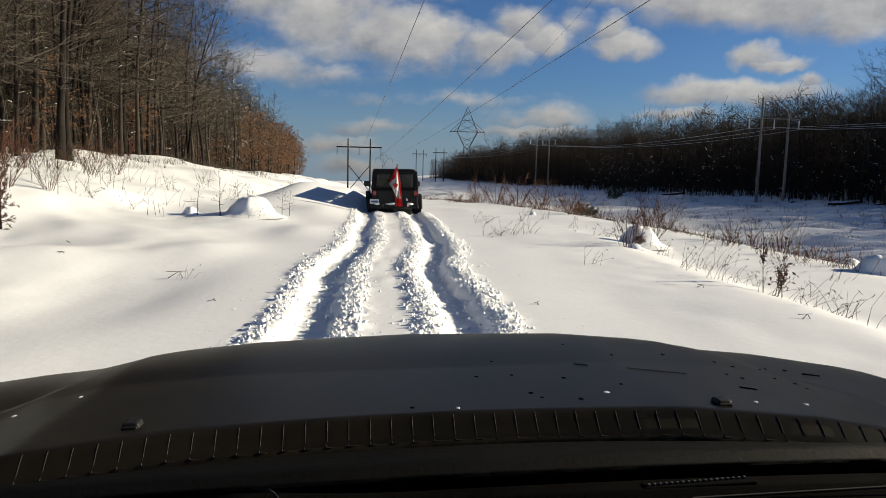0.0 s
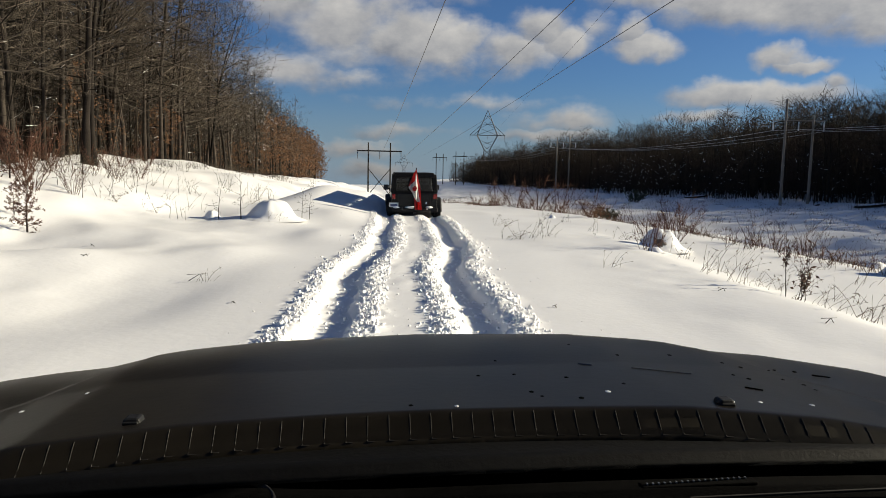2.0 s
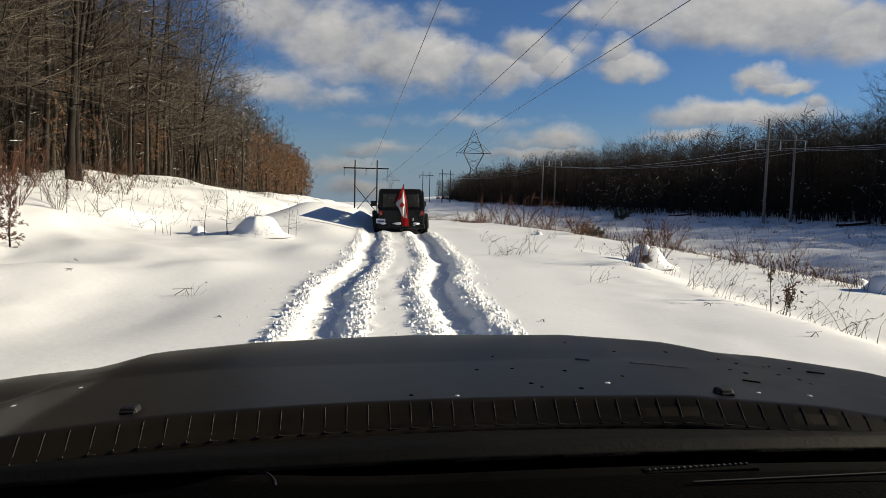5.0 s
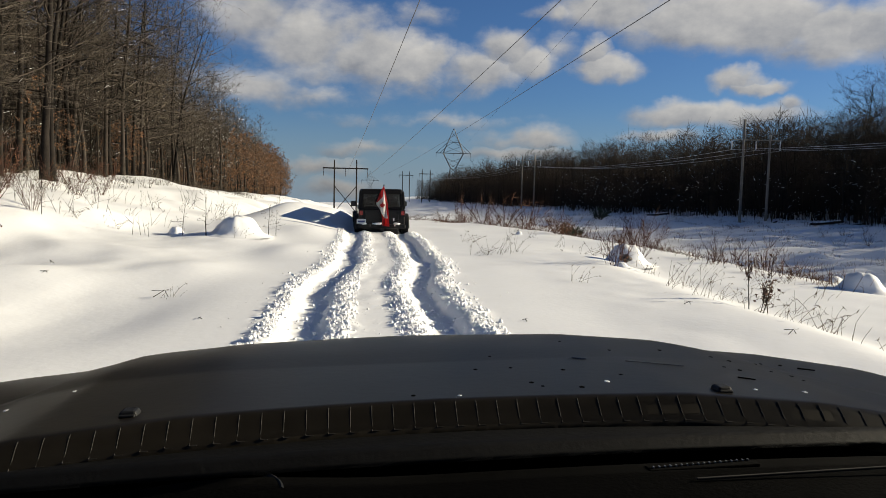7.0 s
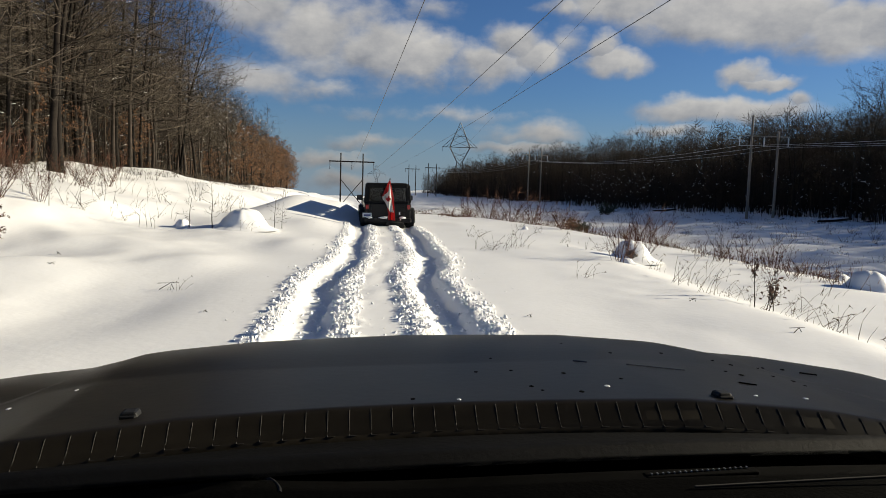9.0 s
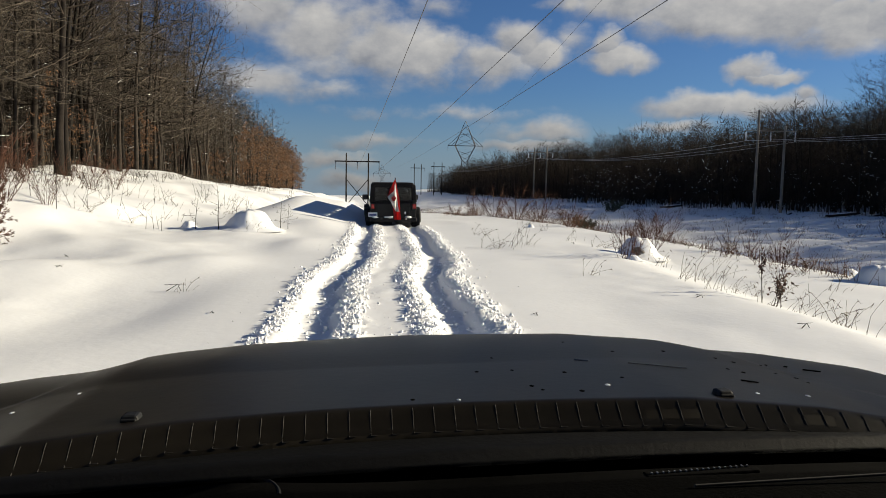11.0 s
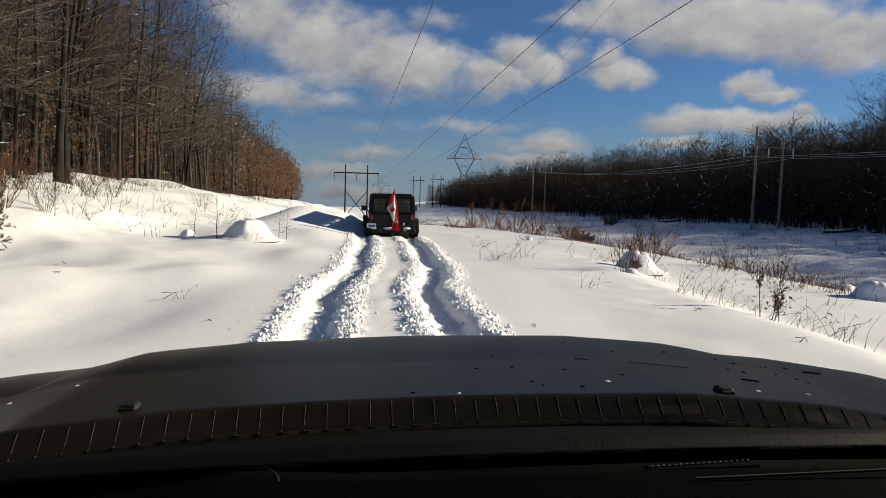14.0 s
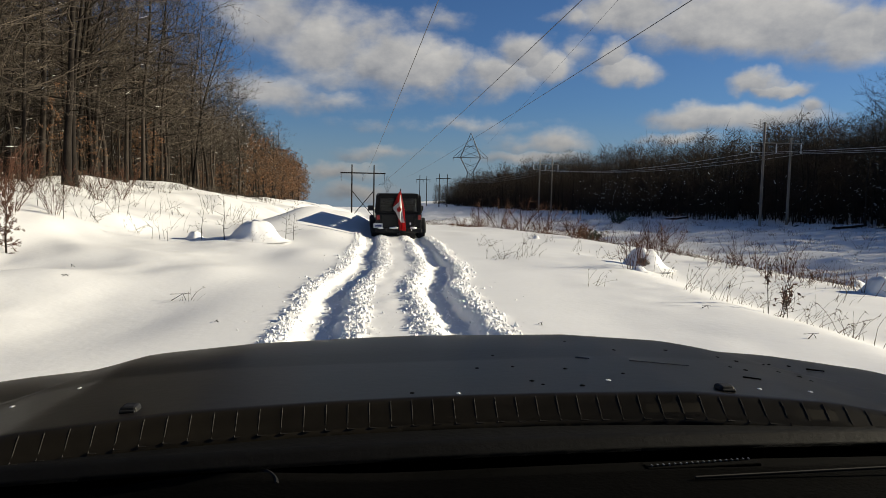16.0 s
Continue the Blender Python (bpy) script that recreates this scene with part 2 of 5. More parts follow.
JEEP_BLACK = material("gloss_black_paint", (0.005, 0.005, 0.0055), 0.3, gloss=0.3, vary=0.3, scale=2)
SOFT_TOP = material("black_top", (0.007, 0.007, 0.0075), 0.75, gloss=0.2, vary=0.3, scale=7, bump=0.2, bump_scale=60)
RUBBER = material("rubber", (0.010, 0.010, 0.0105), 0.85, gloss=0.2, vary=0.4, scale=9, bump=0.5, bump_scale=45)
RIM = material("dark_rim", (0.05, 0.05, 0.055), 0.4, 0.8, vary=0.2, scale=6)
TAIL_RED = material("tail_lamp_red", (0.24, 0.010, 0.008), 0.22, vary=0.2, scale=12, coat=0.5)
FLAG_RED = material("flag_red", (0.46, 0.022, 0.022), 0.8, vary=0.15, scale=14, bump=0.15, bump_scale=90)
FLAG_WHITE = material("flag_white", (0.78, 0.77, 0.76), 0.8, vary=0.06, scale=14)
PLATE_WHITE = material("plate_white", (0.7, 0.71, 0.73), 0.45, vary=0.06, scale=12)
PLATE_BLUE = material("plate_bar_blue", (0.06, 0.08, 0.22), 0.5, vary=0.1, scale=12)
CHROME = material("bright_metal", (0.6, 0.6, 0.6), 0.25, 0.9, vary=0.1, scale=8)
ROCK = material("rock", (0.12, 0.11, 0.10), 0.9, vary=0.4, scale=5, bump=0.6, bump_scale=18)


def glass(name, tint):
    m = bpy.data.materials.new(name)
    m.use_nodes = True
    N, L = m.node_tree.nodes, m.node_tree.links
    N.remove(N["Principled BSDF"])
    t, g, fr, mx = N.new("ShaderNodeBsdfTransparent"), N.new("ShaderNodeBsdfGlossy"), N.new("ShaderNodeFresnel"), N.new("ShaderNodeMixShader")
    t.inputs["Color"].default_value = (*tint, 1)
    g.inputs["Roughness"].default_value = 0.04
    fr.inputs["IOR"].default_value = 1.45
    L.new(fr.outputs[0], mx.inputs[0])
    L.new(t.outputs[0], mx.inputs[1])
    L.new(g.outputs[0], mx.inputs[2])
    L.new(mx.outputs[0], N["Material Output"].inputs["Surface"])
    return m


TINTED = glass("tinted_glass", (0.36, 0.385, 0.39))
# nearly opaque panes, made to keep sun out of the own cabin
SUN_BLOCK_GLASS = glass("sun_block_glass", (0.03, 0.03, 0.03))


# ---------------------------------------------------------------- mesh helpers
def part(name, bm, mat, parent=None, label="", smooth=False, m=None):
    """Links a bmesh as one mesh object, under a thing or a part where parent is given."""
    me = bpy.data.meshes.new(name)
    bm.to_mesh(me)
    bm.free()
    return from_mesh(name, me, mat, parent, label, smooth, m)


def from_mesh(name, me, mat, parent=None, label="", smooth=False, m=None):
    if not me.materials:
        me.materials.append(mat)
    if smooth:
        me.polygons.foreach_set("use_smooth", [True] * len(me.polygons))
    ob = new(name, me)
    if parent is not None:
        ob.parent = parent
    if m is not None:
        ob.matrix_basis = m
    return tagged(ob, label) if label else ob


def empty(name, m, label, category, group="", kind=""):
    ob = new(name)
    ob.empty_display_size = 0.2
    ob.matrix_basis = m
    return tagged(ob, label, category, group, kind)


def add_box(bm, centre, size, bevel=0.0, taper=1.0, rot=None, segs=2):
    """A bevelled box; taper narrows its top across x."""
    made = bmesh.ops.create_cube(bm, size=1.0)["verts"]
    for v in made:
        k = taper if v.co.z > 0 else 1.0
        v.co = Vector((v.co.x * size[0] * k, v.co.y * size[1], v.co.z * size[2]))
    if bevel:
        edges = list({e for v in made for e in v.link_edges})
        res = bmesh.ops.bevel(bm, geom=edges, offset=bevel, segments=segs, affect="EDGES", profile=0.5)
        made = list({v for f in res["faces"] for v in f.verts} | {v for v in made if v.is_valid})
    for v in made:
        if rot is not None:
            v.co = rot @ v.co
        v.co += Vector(centre)
    return made


def box(centre, size, bevel=0.0, taper=1.0, rot=None):
    bm = bmesh.new()
    add_box(bm, centre, size, bevel, taper, rot)
    return bm


def add_tube(bm, p0, p1, r0, r1=None, sides=8):
    p0, p1 = Vector(p0), Vector(p1)
    r1 = r0 if r1 is None else r1
    d = p1 - p0
    made = bmesh.ops.create_cone(bm, cap_ends=True, segments=sides, radius1=r0, radius2=r1, depth=d.length)["verts"]
    m = Matrix.Translation((p0 + p1) / 2) @ d.to_track_quat("Z", "Y").to_matrix().to_4x4()
    for v in made:
        v.co = m @ v.co


def tube(p0, p1, r0, r1=None, sides=8):
    bm = bmesh.new()
    add_tube(bm, p0, p1, r0, r1, sides)
    return bm


def lathe(profile, sides=28, axis="X"):
    """A solid of revolution from (radius, offset) pairs, closed."""
    bm = bmesh.new()
    rings = []
    for r, o in profile:
        ring = []
        for i in range(sides):
            a = 2 * math.pi * i / sides
            ring.append(bm.verts.new((o, r * math.cos(a), r * math.sin(a)) if axis == "X" else (r * math.cos(a), r * math.sin(a), o)))
        rings.append(ring)
    for a, b in zip(rings, rings[1:]):
        for i in range(sides):
            bm.faces.new((a[i], a[(i + 1) % sides], b[(i + 1) % sides], b[i]))
    bm.faces.new(rings[0][::-1])
    bm.faces.new(rings[-1])
    return bm


def value_noise(x, y, seed=0):
    """Smooth noise in -1..1 on arrays of plan coordinates."""
    xi, yi = np.floor(x).astype(np.int64), np.floor(y).astype(np.int64)
    fx, fy = x - xi, y - yi
    fx, fy = fx * fx * (3 - 2 * fx), fy * fy * (3 - 2 * fy)

    def h(a, b):
        n = (a * 374761393 + b * 668265263 + seed * 974711) & 0xFFFFFFFF
        n = ((n ^ (n >> 13)) * 1274126177) & 0xFFFFFFFF
        return ((n ^ (n >> 16)) & 0xFFFF) / 32767.5 - 1
    top = h(xi, yi) * (1 - fx) + h(xi + 1, yi) * fx
    low = h(xi, yi + 1) * (1 - fx) + h(xi + 1, yi + 1) * fx
    return top * (1 - fy) + low * fy


def smooth(a, b, v):
    t = np.clip((v - a) / (b - a), 0, 1)
    return t * t * (3 - 2 * t)


# ---------------------------------------------------------------- ground
def road_x(y):
    """Where the middle of the wheel tracks runs."""
    y = np.asarray(y, float)
    return np.interp(y, [-80, 0, 7.5, 25, 40, 60, 135, 300, 420, 3000], [6.5, -0.2, -0.7, -2.2, -3.6, -6.0, -17, -30, -44, -300])


def rut(u, y):
    """The two wheel tracks: trenches, thrown-up rims, and how rough the snow is there."""
    w = 0.10 * np.sin(y * 0.42 + 0.6) + 0.06 * np.sin(y * 0.93)
    z, rough = np.zeros_like(u), np.zeros_like(u)
    for c, half in ((-0.80, 0.25), (0.88, 0.235)):
        d = u - c - w - 0.05 * value_noise(y * 1.3, np.zeros_like(y) + c, 3) - 0.03 * value_noise(y * 3.1, np.zeros_like(y) + c, 4)
        # the wall that faces the sun slopes, the other one is steep
        trench = (1 - smooth(half - 0.10, half + 0.05, d)) * smooth(-half - 0.10, -half + 0.14, d)
        z = z - ((0.095 if c < 0 else 0.115) + 0.02 * value_noise(y * 2.2, d * 3, 5)) * trench
        rim = np.exp(-((np.abs(d) - half - 0.20) / 0.15) ** 2)
        ragged = 0.75 + 0.55 * value_noise(y * 2.6, np.sign(d) * 3 + c * 7, 9)
        z = z + np.where(c < 0, np.where(d < 0, 0.02, 0.03), 0.04) * rim * ragged
        rough = np.maximum(rough, np.maximum(rim * (1 - trench), trench * 0.28))
    return z, rough


def height(x, y, detail=True):
    x, y = np.asarray(x, float), np.asarray(y, float)
    u = x - road_x(y)
    road = np.interp(y, [-80, 0, 7, 25, 33, 38, 60, 120, 200, 300, 450, 900, 3000], [-1.5, -0.1, -0.02, 0.11, 0.10, 0.02, -0.8, -2.6, -4.2, -5.5, -8, -18, -60])
    # the bank on one side, rising to the edge of the wood
    crest = np.interp(y, [-80, 5, 24, 34, 45, 60, 100, 145, 200, 300, 900, 3000], [0.6, 0.75, 1.6, 2.15, 2.0, 1.6, 0.8, 0.4, -1.5, -5, -18, -60])
    left = smooth(2.6, 15.0, -u)
    z = road + (crest - road) * left - 0.10 * np.exp(-((u + 5.2) / 2.4) ** 2) * (1 - smooth(18, 26, y))
    # the other side: a shoulder, a low bench, then the wide hollow
    bench = smooth(5.0, 7.0, u) * 0.38 * (1 - smooth(14, 22, y))
    lip = np.interp(y, [-80, 8, 12, 16, 20, 28, 38, 48, 60, 100], [14, 12.5, 11, 9.3, 7.4, 6.3, 4.4, 4, 4, 4])
    floor_z = np.interp(y, [-80, 20, 60, 110, 200, 420, 900, 3000], [-1.5, -1.6, -1.5, -1.8, -2.4, -1.6, -12, -50])
    wood = np.interp(y, [-80, 24, 34, 54, 70, 76, 95, 150, 250, 400, 900], [83, 66, 45, 40.5, 45.5, 45.5, 35.5, 19, -2, -26, -110])
    floor_z = floor_z + smooth(-30, 2, x - wood) * np.interp(y, [60, 150, 300], [1.0, 1.2, 1.0]) + 0.07 * np.clip(x - wood - 4, 0, 120)
    right = smooth(0, 9, u - lip)
    z = z - bench
    z = z + (floor_z - z) * right
    # long soft drifts
    calm = smooth(1.7, 3.2, np.abs(u))
    z = z + calm * (0.34 * value_noise(x * 0.33, y * 0.24, 11) * smooth(2, 6, -u) + 0.06 * value_noise(x * 0.8 + y * 0.3, y * 0.45, 12) * smooth(3, 6, -u) + 0.05 * value_noise(x * 0.5, y * 0.35, 14) + 0.035 * value_noise(x * 1.3 + y * 0.5, y * 0.8, 15) * smooth(4, 8, -u) + 0.10 * value_noise(x * 0.11, y * 0.09, 13) * smooth(20, 60, y))
    z = z + calm * 0.22 * smooth(2, 6, -u) * np.exp(-(((y - 15) / 2.6) ** 2 + ((u + 4.2) / 1.6) ** 2))
    # drifts beside the leading vehicle and by the mound
    for px, py, a, sx, sy in ((-6.0, 28.5, 0.95, 1.6, 5.0), (-5.2, 18.5, 0.12, 1.6, 1.5), (-9.5, 24, 0.35, 2.6, 2.2), (-12.5, 21, 0.3, 2.5, 2.5), (-4.3, 22.5, 0.2, 1.0, 1.6), (-4.3, 29.5, 0.40, 0.9, 3.0), (-4.7, 13.0, 0.16, 0.9, 1.4), (-6.6, 11.2, 0.14, 1.3, 1.5), (-3.9, 17.2, 0.10, 0.7, 1.3), (-8.1, 15.0, 0.2, 1.4, 1.7), (-10.2, 20.4, 0.2, 1.2, 1.0)):
        z = z + a * np.exp(-(((x - px) / sx) ** 2 + ((y - py) / sy) ** 2))
    if detail:
        use = smooth(-2, 1, y) * (1 - smooth(24.8, 27.5, y))
        tz, rough = rut(u, y)
        lumps = 0.020 * value_noise(x * 8, y * 7, 21) + 0.022 * value_noise(x * 17, y * 14, 22) + 0.014 * value_noise(x * 34, y * 28, 23)
        z = z + use * (tz + rough * lumps) + 0.012 * use * smooth(1.2, 0.2, np.abs(u)) * value_noise(x * 4, y * 1.1, 25)
        z = z + 0.012 * value_noise(x * 2.1, y * 1.7, 26) * smooth(2, 5, np.abs(u)) * (1 - smooth(40, 80, y))
        z = z + smooth(2, 8, u - lip) * (0.22 * value_noise(x * 0.25, y * 0.5, 27) + 0.16 * value_noise(x * 0.6, y * 1.3, 28) + 0.09 * value_noise(x * 1.6, y * 2.6, 29)) * (1 - smooth(150, 300, y))
    return z


def ground_z(x, y):
    return float(height(np.array([x]), np.array([y]))[0])


def growing(start, step, end, rate):
    out = [start]
    while out[-1] < end:
        out.append(out[-1] + step)
        step *= rate
    return out


def build_ground():
    side = growing(2.3, 0.035, 2600, 1.036)
    us = np.array([-v for v in side[::-1]] + list(np.arange(-2.265, 2.28, 0.035)) + side)
    ys = [-v for v in growing(-4.0, 0.3, 600, 1.25)[::-1]] + list(np.arange(4.5, 6.0, 0.1))
    v = 6.0
    while v < 34:
        ys.append(v)
        v += max(0.038, 0.0055 * v)
    ys += growing(v, 0.19, 4200, 1.024)
    ys = np.array(sorted(set(ys)))
    U, Y = np.meshgrid(us, ys)
    X = U + road_x(Y)
    Z = height(X, Y)
    ny, nx = U.shape
    co = np.stack([X, Y, Z], -1).reshape(-1, 3)
    i = np.arange(ny * nx).reshape(ny, nx)
    quads = np.stack([i[:-1, :-1], i[:-1, 1:], i[1:, 1:], i[1:, :-1]], -1).reshape(-1, 4)
    me = bpy.data.meshes.new("ground")
    me.vertices.add(len(co))
    me.vertices.foreach_set("co", co.ravel())
    me.loops.add(quads.size)
    me.loops.foreach_set("vertex_index", quads.ravel().astype(np.int32))
    me.polygons.add(len(quads))
    me.polygons.foreach_set("loop_start", np.arange(0, quads.size, 4, dtype=np.int32))
    me.update(calc_edges=True)
    ob = from_mesh("ground", me, SNOW, smooth=True)
    tagged(ob, "deep fresh snow with two rough wheel tracks cut into it", "ground", kind="structure")


build_ground()


def triangles_mesh(name, verts, tris):
    me = bpy.data.meshes.new(name)
    me.vertices.add(len(verts))
    me.vertices.foreach_set("co", np.asarray(verts, np.float32).ravel())
    tris = np.asarray(tris, np.int32)
    me.loops.add(tris.size)
    me.loops.foreach_set("vertex_index", tris.ravel())
    me.polygons.add(len(tris))
    me.polygons.foreach_set("loop_start", np.arange(0, tris.size, 3, dtype=np.int32))
    me.update(calc_edges=True)
    return me


def build_clods():
    """Broken lumps of snow thrown up along the tracks, as one scatter."""
    rng = np.random.default_rng(4)
    base = bmesh.new()
    bmesh.ops.create_cone(base, segments=4, radius1=1, radius2=0.55, depth=1.2, cap_ends=True)
    bmesh.ops.triangulate(base, faces=list(base.faces))
    base.verts.index_update()
    bv = np.array([v.co[:] for v in base.verts])
    bf = np.array([[v.index for v in f.verts] for f in base.faces])
    base.free()
    n = 15000
    y = 6.0 + 19.5 * rng.random(n) ** 1.25
    lane = rng.choice([-1.24, -0.80, -0.37, 0.44, 0.88, 1.32], n, p=[0.17, 0.02, 0.26, 0.29, 0.02, 0.24])
    w = 0.10 * np.sin(y * 0.42 + 0.6) + 0.06 * np.sin(y * 0.93)
    spread = np.where(lane < -1, 0.07, np.where(lane > 1, 0.10, 0.09))
    x = road_x(y) + lane + w + rng.normal(0, 1, n) * spread
    r = 0.006 + 0.026 * rng.random(n) ** 3.2
    far = rng.random(n) < 0.10
    x = np.where(far, x + rng.normal(0, 0.35, n), x)
    r = np.where(far, r * 0.55, r)
    z = height(x, y) + r * 0.3
    sc = r[:, None] * (0.6 + 0.8 * rng.random((n, 3)))
    ang = rng.random(n) * 6.28
    jit = 1 + 0.55 * (rng.random((n, len(bv), 1)) - 0.5) * 2
    P = bv[None] * jit * sc[:, None, :]
    c, s = np.cos(ang)[:, None], np.sin(ang)[:, None]
    tip = rng.normal(0, 0.5, (n, 1))
    P = np.stack([P[..., 0] + P[..., 2] * tip, P[..., 1], P[..., 2] - P[..., 0] * tip], -1)
    P = np.stack([P[..., 0] * c - P[..., 1] * s, P[..., 0] * s + P[..., 1] * c, P[..., 2]], -1)
    P += np.stack([x, y, z], -1)[:, None, :]
    F = bf[None] + (np.arange(n) * len(bv))[:, None, None]
    me = triangles_mesh("snow_clods", P.reshape(-1, 3), F.reshape(-1, 3))
    tagged(from_mesh("snow_clods", me, SNOW_CLOD), "broken lumps of snow thrown up along wheel tracks", "snow", kind="stuff")


build_clods()


# ---------------------------------------------------------------- plants
class Sticks:
    """Collects tapered round sticks, pointed twigs and leaves, and makes meshes of them."""

    def __init__(self):
        self.tubes, self.cones, self.leaves = [], [], []

    def tube(self, p, q, a, b):
        self.tubes.append((*p, *q, a, b))

    def cone(self, p, q, a):
        self.cones.append((*p, *q, a))

    def leaf(self, p, size, rng):
        self.leaves.append((*p, *rng.normal(0, 1, 3), *rng.normal(0, 1, 3), size))

    @staticmethod
    def axes(P, Q):
        d = Q - P
        d /= np.linalg.norm(d, axis=1, keepdims=True) + 1e-9
        ref = np.where(np.abs(d[:, 2:3]) > 0.9, [[1.0, 0, 0]], [[0, 0, 1.0]])
        a = np.cross(d, ref)
        a /= np.linalg.norm(a, axis=1, keepdims=True) + 1e-9
        return a, np.cross(d, a)

    def mesh(self, name, sides=5):
        V, F, base = [], [], 0
        if self.tubes:
            t = np.array(self.tubes)
            P, Q = t[:, :3], t[:, 3:6]
            A, B = self.axes(P, Q)
            ang = np.arange(sides) * 2 * np.pi / sides
            ring = np.cos(ang)[None, :, None] * A[:, None] + np.sin(ang)[None, :, None] * B[:, None]
            v = np.concatenate([P[:, None] + ring * t[:, 6][:, None, None], Q[:, None] + ring * t[:, 7][:, None, None]], 1)
            k = np.arange(sides)
            f = np.concatenate([np.stack([k, (k + 1) % sides, k + sides], -1), np.stack([(k + 1) % sides, (k + 1) % sides + sides, k + sides], -1)])
            V.append(v.reshape(-1, 3))
            F.append((f[None] + (np.arange(len(t)) * 2 * sides)[:, None, None]).reshape(-1, 3))
            base += len(t) * 2 * sides
        if len(self.cones):
            t = np.array(self.cones)
            P, Q = t[:, :3], t[:, 3:6]
            A, B = self.axes(P, Q)
            ang = np.arange(3) * 2 * np.pi / 3
            ring = np.cos(ang)[None, :, None] * A[:, None] + np.sin(ang)[None, :, None] * B[:, None]
            v = np.concatenate([P[:, None] + ring * t[:, 6][:, None, None], Q[:, None]], 1)
            f = np.array([[0, 1, 3], [1, 2, 3], [2, 0, 3]])
            V.append(v.reshape(-1, 3))
            F.append((f[None] + (np.arange(len(t)) * 4)[:, None, None]).reshape(-1, 3) + base)
            base += len(t) * 4
        if self.leaves:
            t = np.array(self.leaves)
            P, s = t[:, :3], t[:, 9:10]
            a = t[:, 3:6] / np.linalg.norm(t[:, 3:6], axis=1, keepdims=True)
            b = np.cross(a, t[:, 6:9])
            b /= np.linalg.norm(b, axis=1, keepdims=True)
            c = np.cross(a, b)
            v = np.stack([P - a * s, P + b * s * 0.55 + c * s * 0.12, P + a * s, P - b * s * 0.55 + c * s * 0.12], 1)
            f = np.array([[0, 1, 2], [0, 2, 3]])
            V.append(v.reshape(-1, 3))
            F.append((f[None] + (np.arange(len(t)) * 4)[:, None, None]).reshape(-1, 3) + base)
        return triangles_mesh(name, np.concatenate(V), np.concatenate(F))


def unit(v):
    return v / (np.linalg.norm(v) + 1e-9)


def grow(stem, crown, rng, h, r, first=0.3, limbs=22, subs=5, twigs=5, reach=0.3, lean=0.03, leafy=None, leaves=0, leaf=0.05):
    """A bare broad-leaved tree: a wandering trunk with rising limbs, side branches and twigs."""
    n = 9
    pts = [np.zeros(3)]
    d = np.array([rng.normal(0, lean), rng.normal(0, lean), 1.0])
    for i in range(n):
        d = unit(d + rng.normal(0, 0.045, 3) * [1, 1, 0.2])
        pts.append(pts[-1] + d * h / n)
    rad = [r * (1 - 0.9 * (i / n) ** 0.9) for i in range(n + 1)]
    rad[0] *= 1.35
    pts[0] = pts[0] - np.array([0, 0, 0.35])
    for i in range(n):
        stem.tube(pts[i], pts[i + 1], rad[i], rad[i + 1])

    def along(f):
        k = min(int(f * n), n - 1)
        g = f * n - k
        return pts[k] * (1 - g) + pts[k + 1] * g, rad[k] * (1 - g) + rad[k + 1] * g

    for j in range(limbs):
        f = first + (0.99 - first) * (j + rng.random()) / limbs
        p, pr = along(f)
        az = j * 2.4 + rng.normal(0, 0.5)
        up = 0.12 + 0.75 * f + rng.normal(0, 0.22)
        d = unit(np.array([math.cos(az), math.sin(az), up]))
        ln = h * reach * 0.95 * math.sin(math.pi * (0.17 + 0.72 * f)) * (0.6 + 0.7 * rng.random())
        lr = min(pr * 0.5, 0.007 + ln * 0.0075)
        way, knots = d, [p]
        for k in range(4):
            knots.append(knots[-1] + way * ln / 4)
            crown.tube(knots[k], knots[k + 1], lr * (1 - 0.23 * k), lr * (0.77 - 0.23 * k) + 0.002)
            way = unit(way + rng.normal(0, 0.24, 3) + np.array([0, 0, 0.06]))
        for s in range(subs):
            g = 0.25 + 0.75 * (s + rng.random()) / subs
            k = min(int(g * 4), 3)
            q = knots[k] + (knots[k + 1] - knots[k]) * (g * 4 - k)
            sd = unit(d * 0.9 + rng.normal(0, 0.7, 3) + np.array([0, 0, 0.12]))
            sl = ln * 0.42 * (0.6 + 0.7 * rng.random()) * (1.2 - 0.6 * g)
            qe = q + sd * sl
            crown.cone(q, qe, max(lr * 0.35, 0.006))
            for w in range(twigs):
                o = q + (qe - q) * (0.2 + 0.75 * rng.random())
                td = unit(sd + rng.normal(0, 0.6, 3) + np.array([0, 0, 0.2]))
                oe = o + td * sl * (0.3 + 0.4 * rng.random())
                crown.cone(o, oe, 0.0085)
                if leafy is not None:
                    for _ in range(leaves):
                        leafy.leaf(o + (oe - o) * rng.random() + rng.normal(0, leaf, 3), leaf * (1 + 0.8 * rng.random()), rng)


def tree_model(seed, name, h, r, mats, leaf_mat=None, **kw):
    rng = np.random.default_rng(seed)
    stem, crown, leaf = Sticks(), Sticks(), Sticks()
    grow(stem, crown, rng, h, r, leafy=leaf if leaf_mat else None, **kw)
    out = [("trunk", stem.mesh(name + "_trunk", 7), mats[0]), ("crown", crown.mesh(name + "_crown", 4), mats[1])]
    if leaf_mat:
        out.append(("foliage", leaf.mesh(name + "_foliage"), leaf_mat))
    return out


def plant(name, model, m, label, category, group=""):
    root = empty(name, m, label, category, group)
    for pname, me, mat in model:
        from_mesh(pname, me, mat, root)
    return root


def spot(x, y, scale=1.0, turn=0.0, sink=0.03, tilt=0.0):
    return Matrix.Translation((x, y, ground_z(x, y) - sink)) @ Euler((radians(tilt), 0, turn)).to_matrix().to_4x4() @ Matrix.Diagonal((scale, scale, scale, 1))


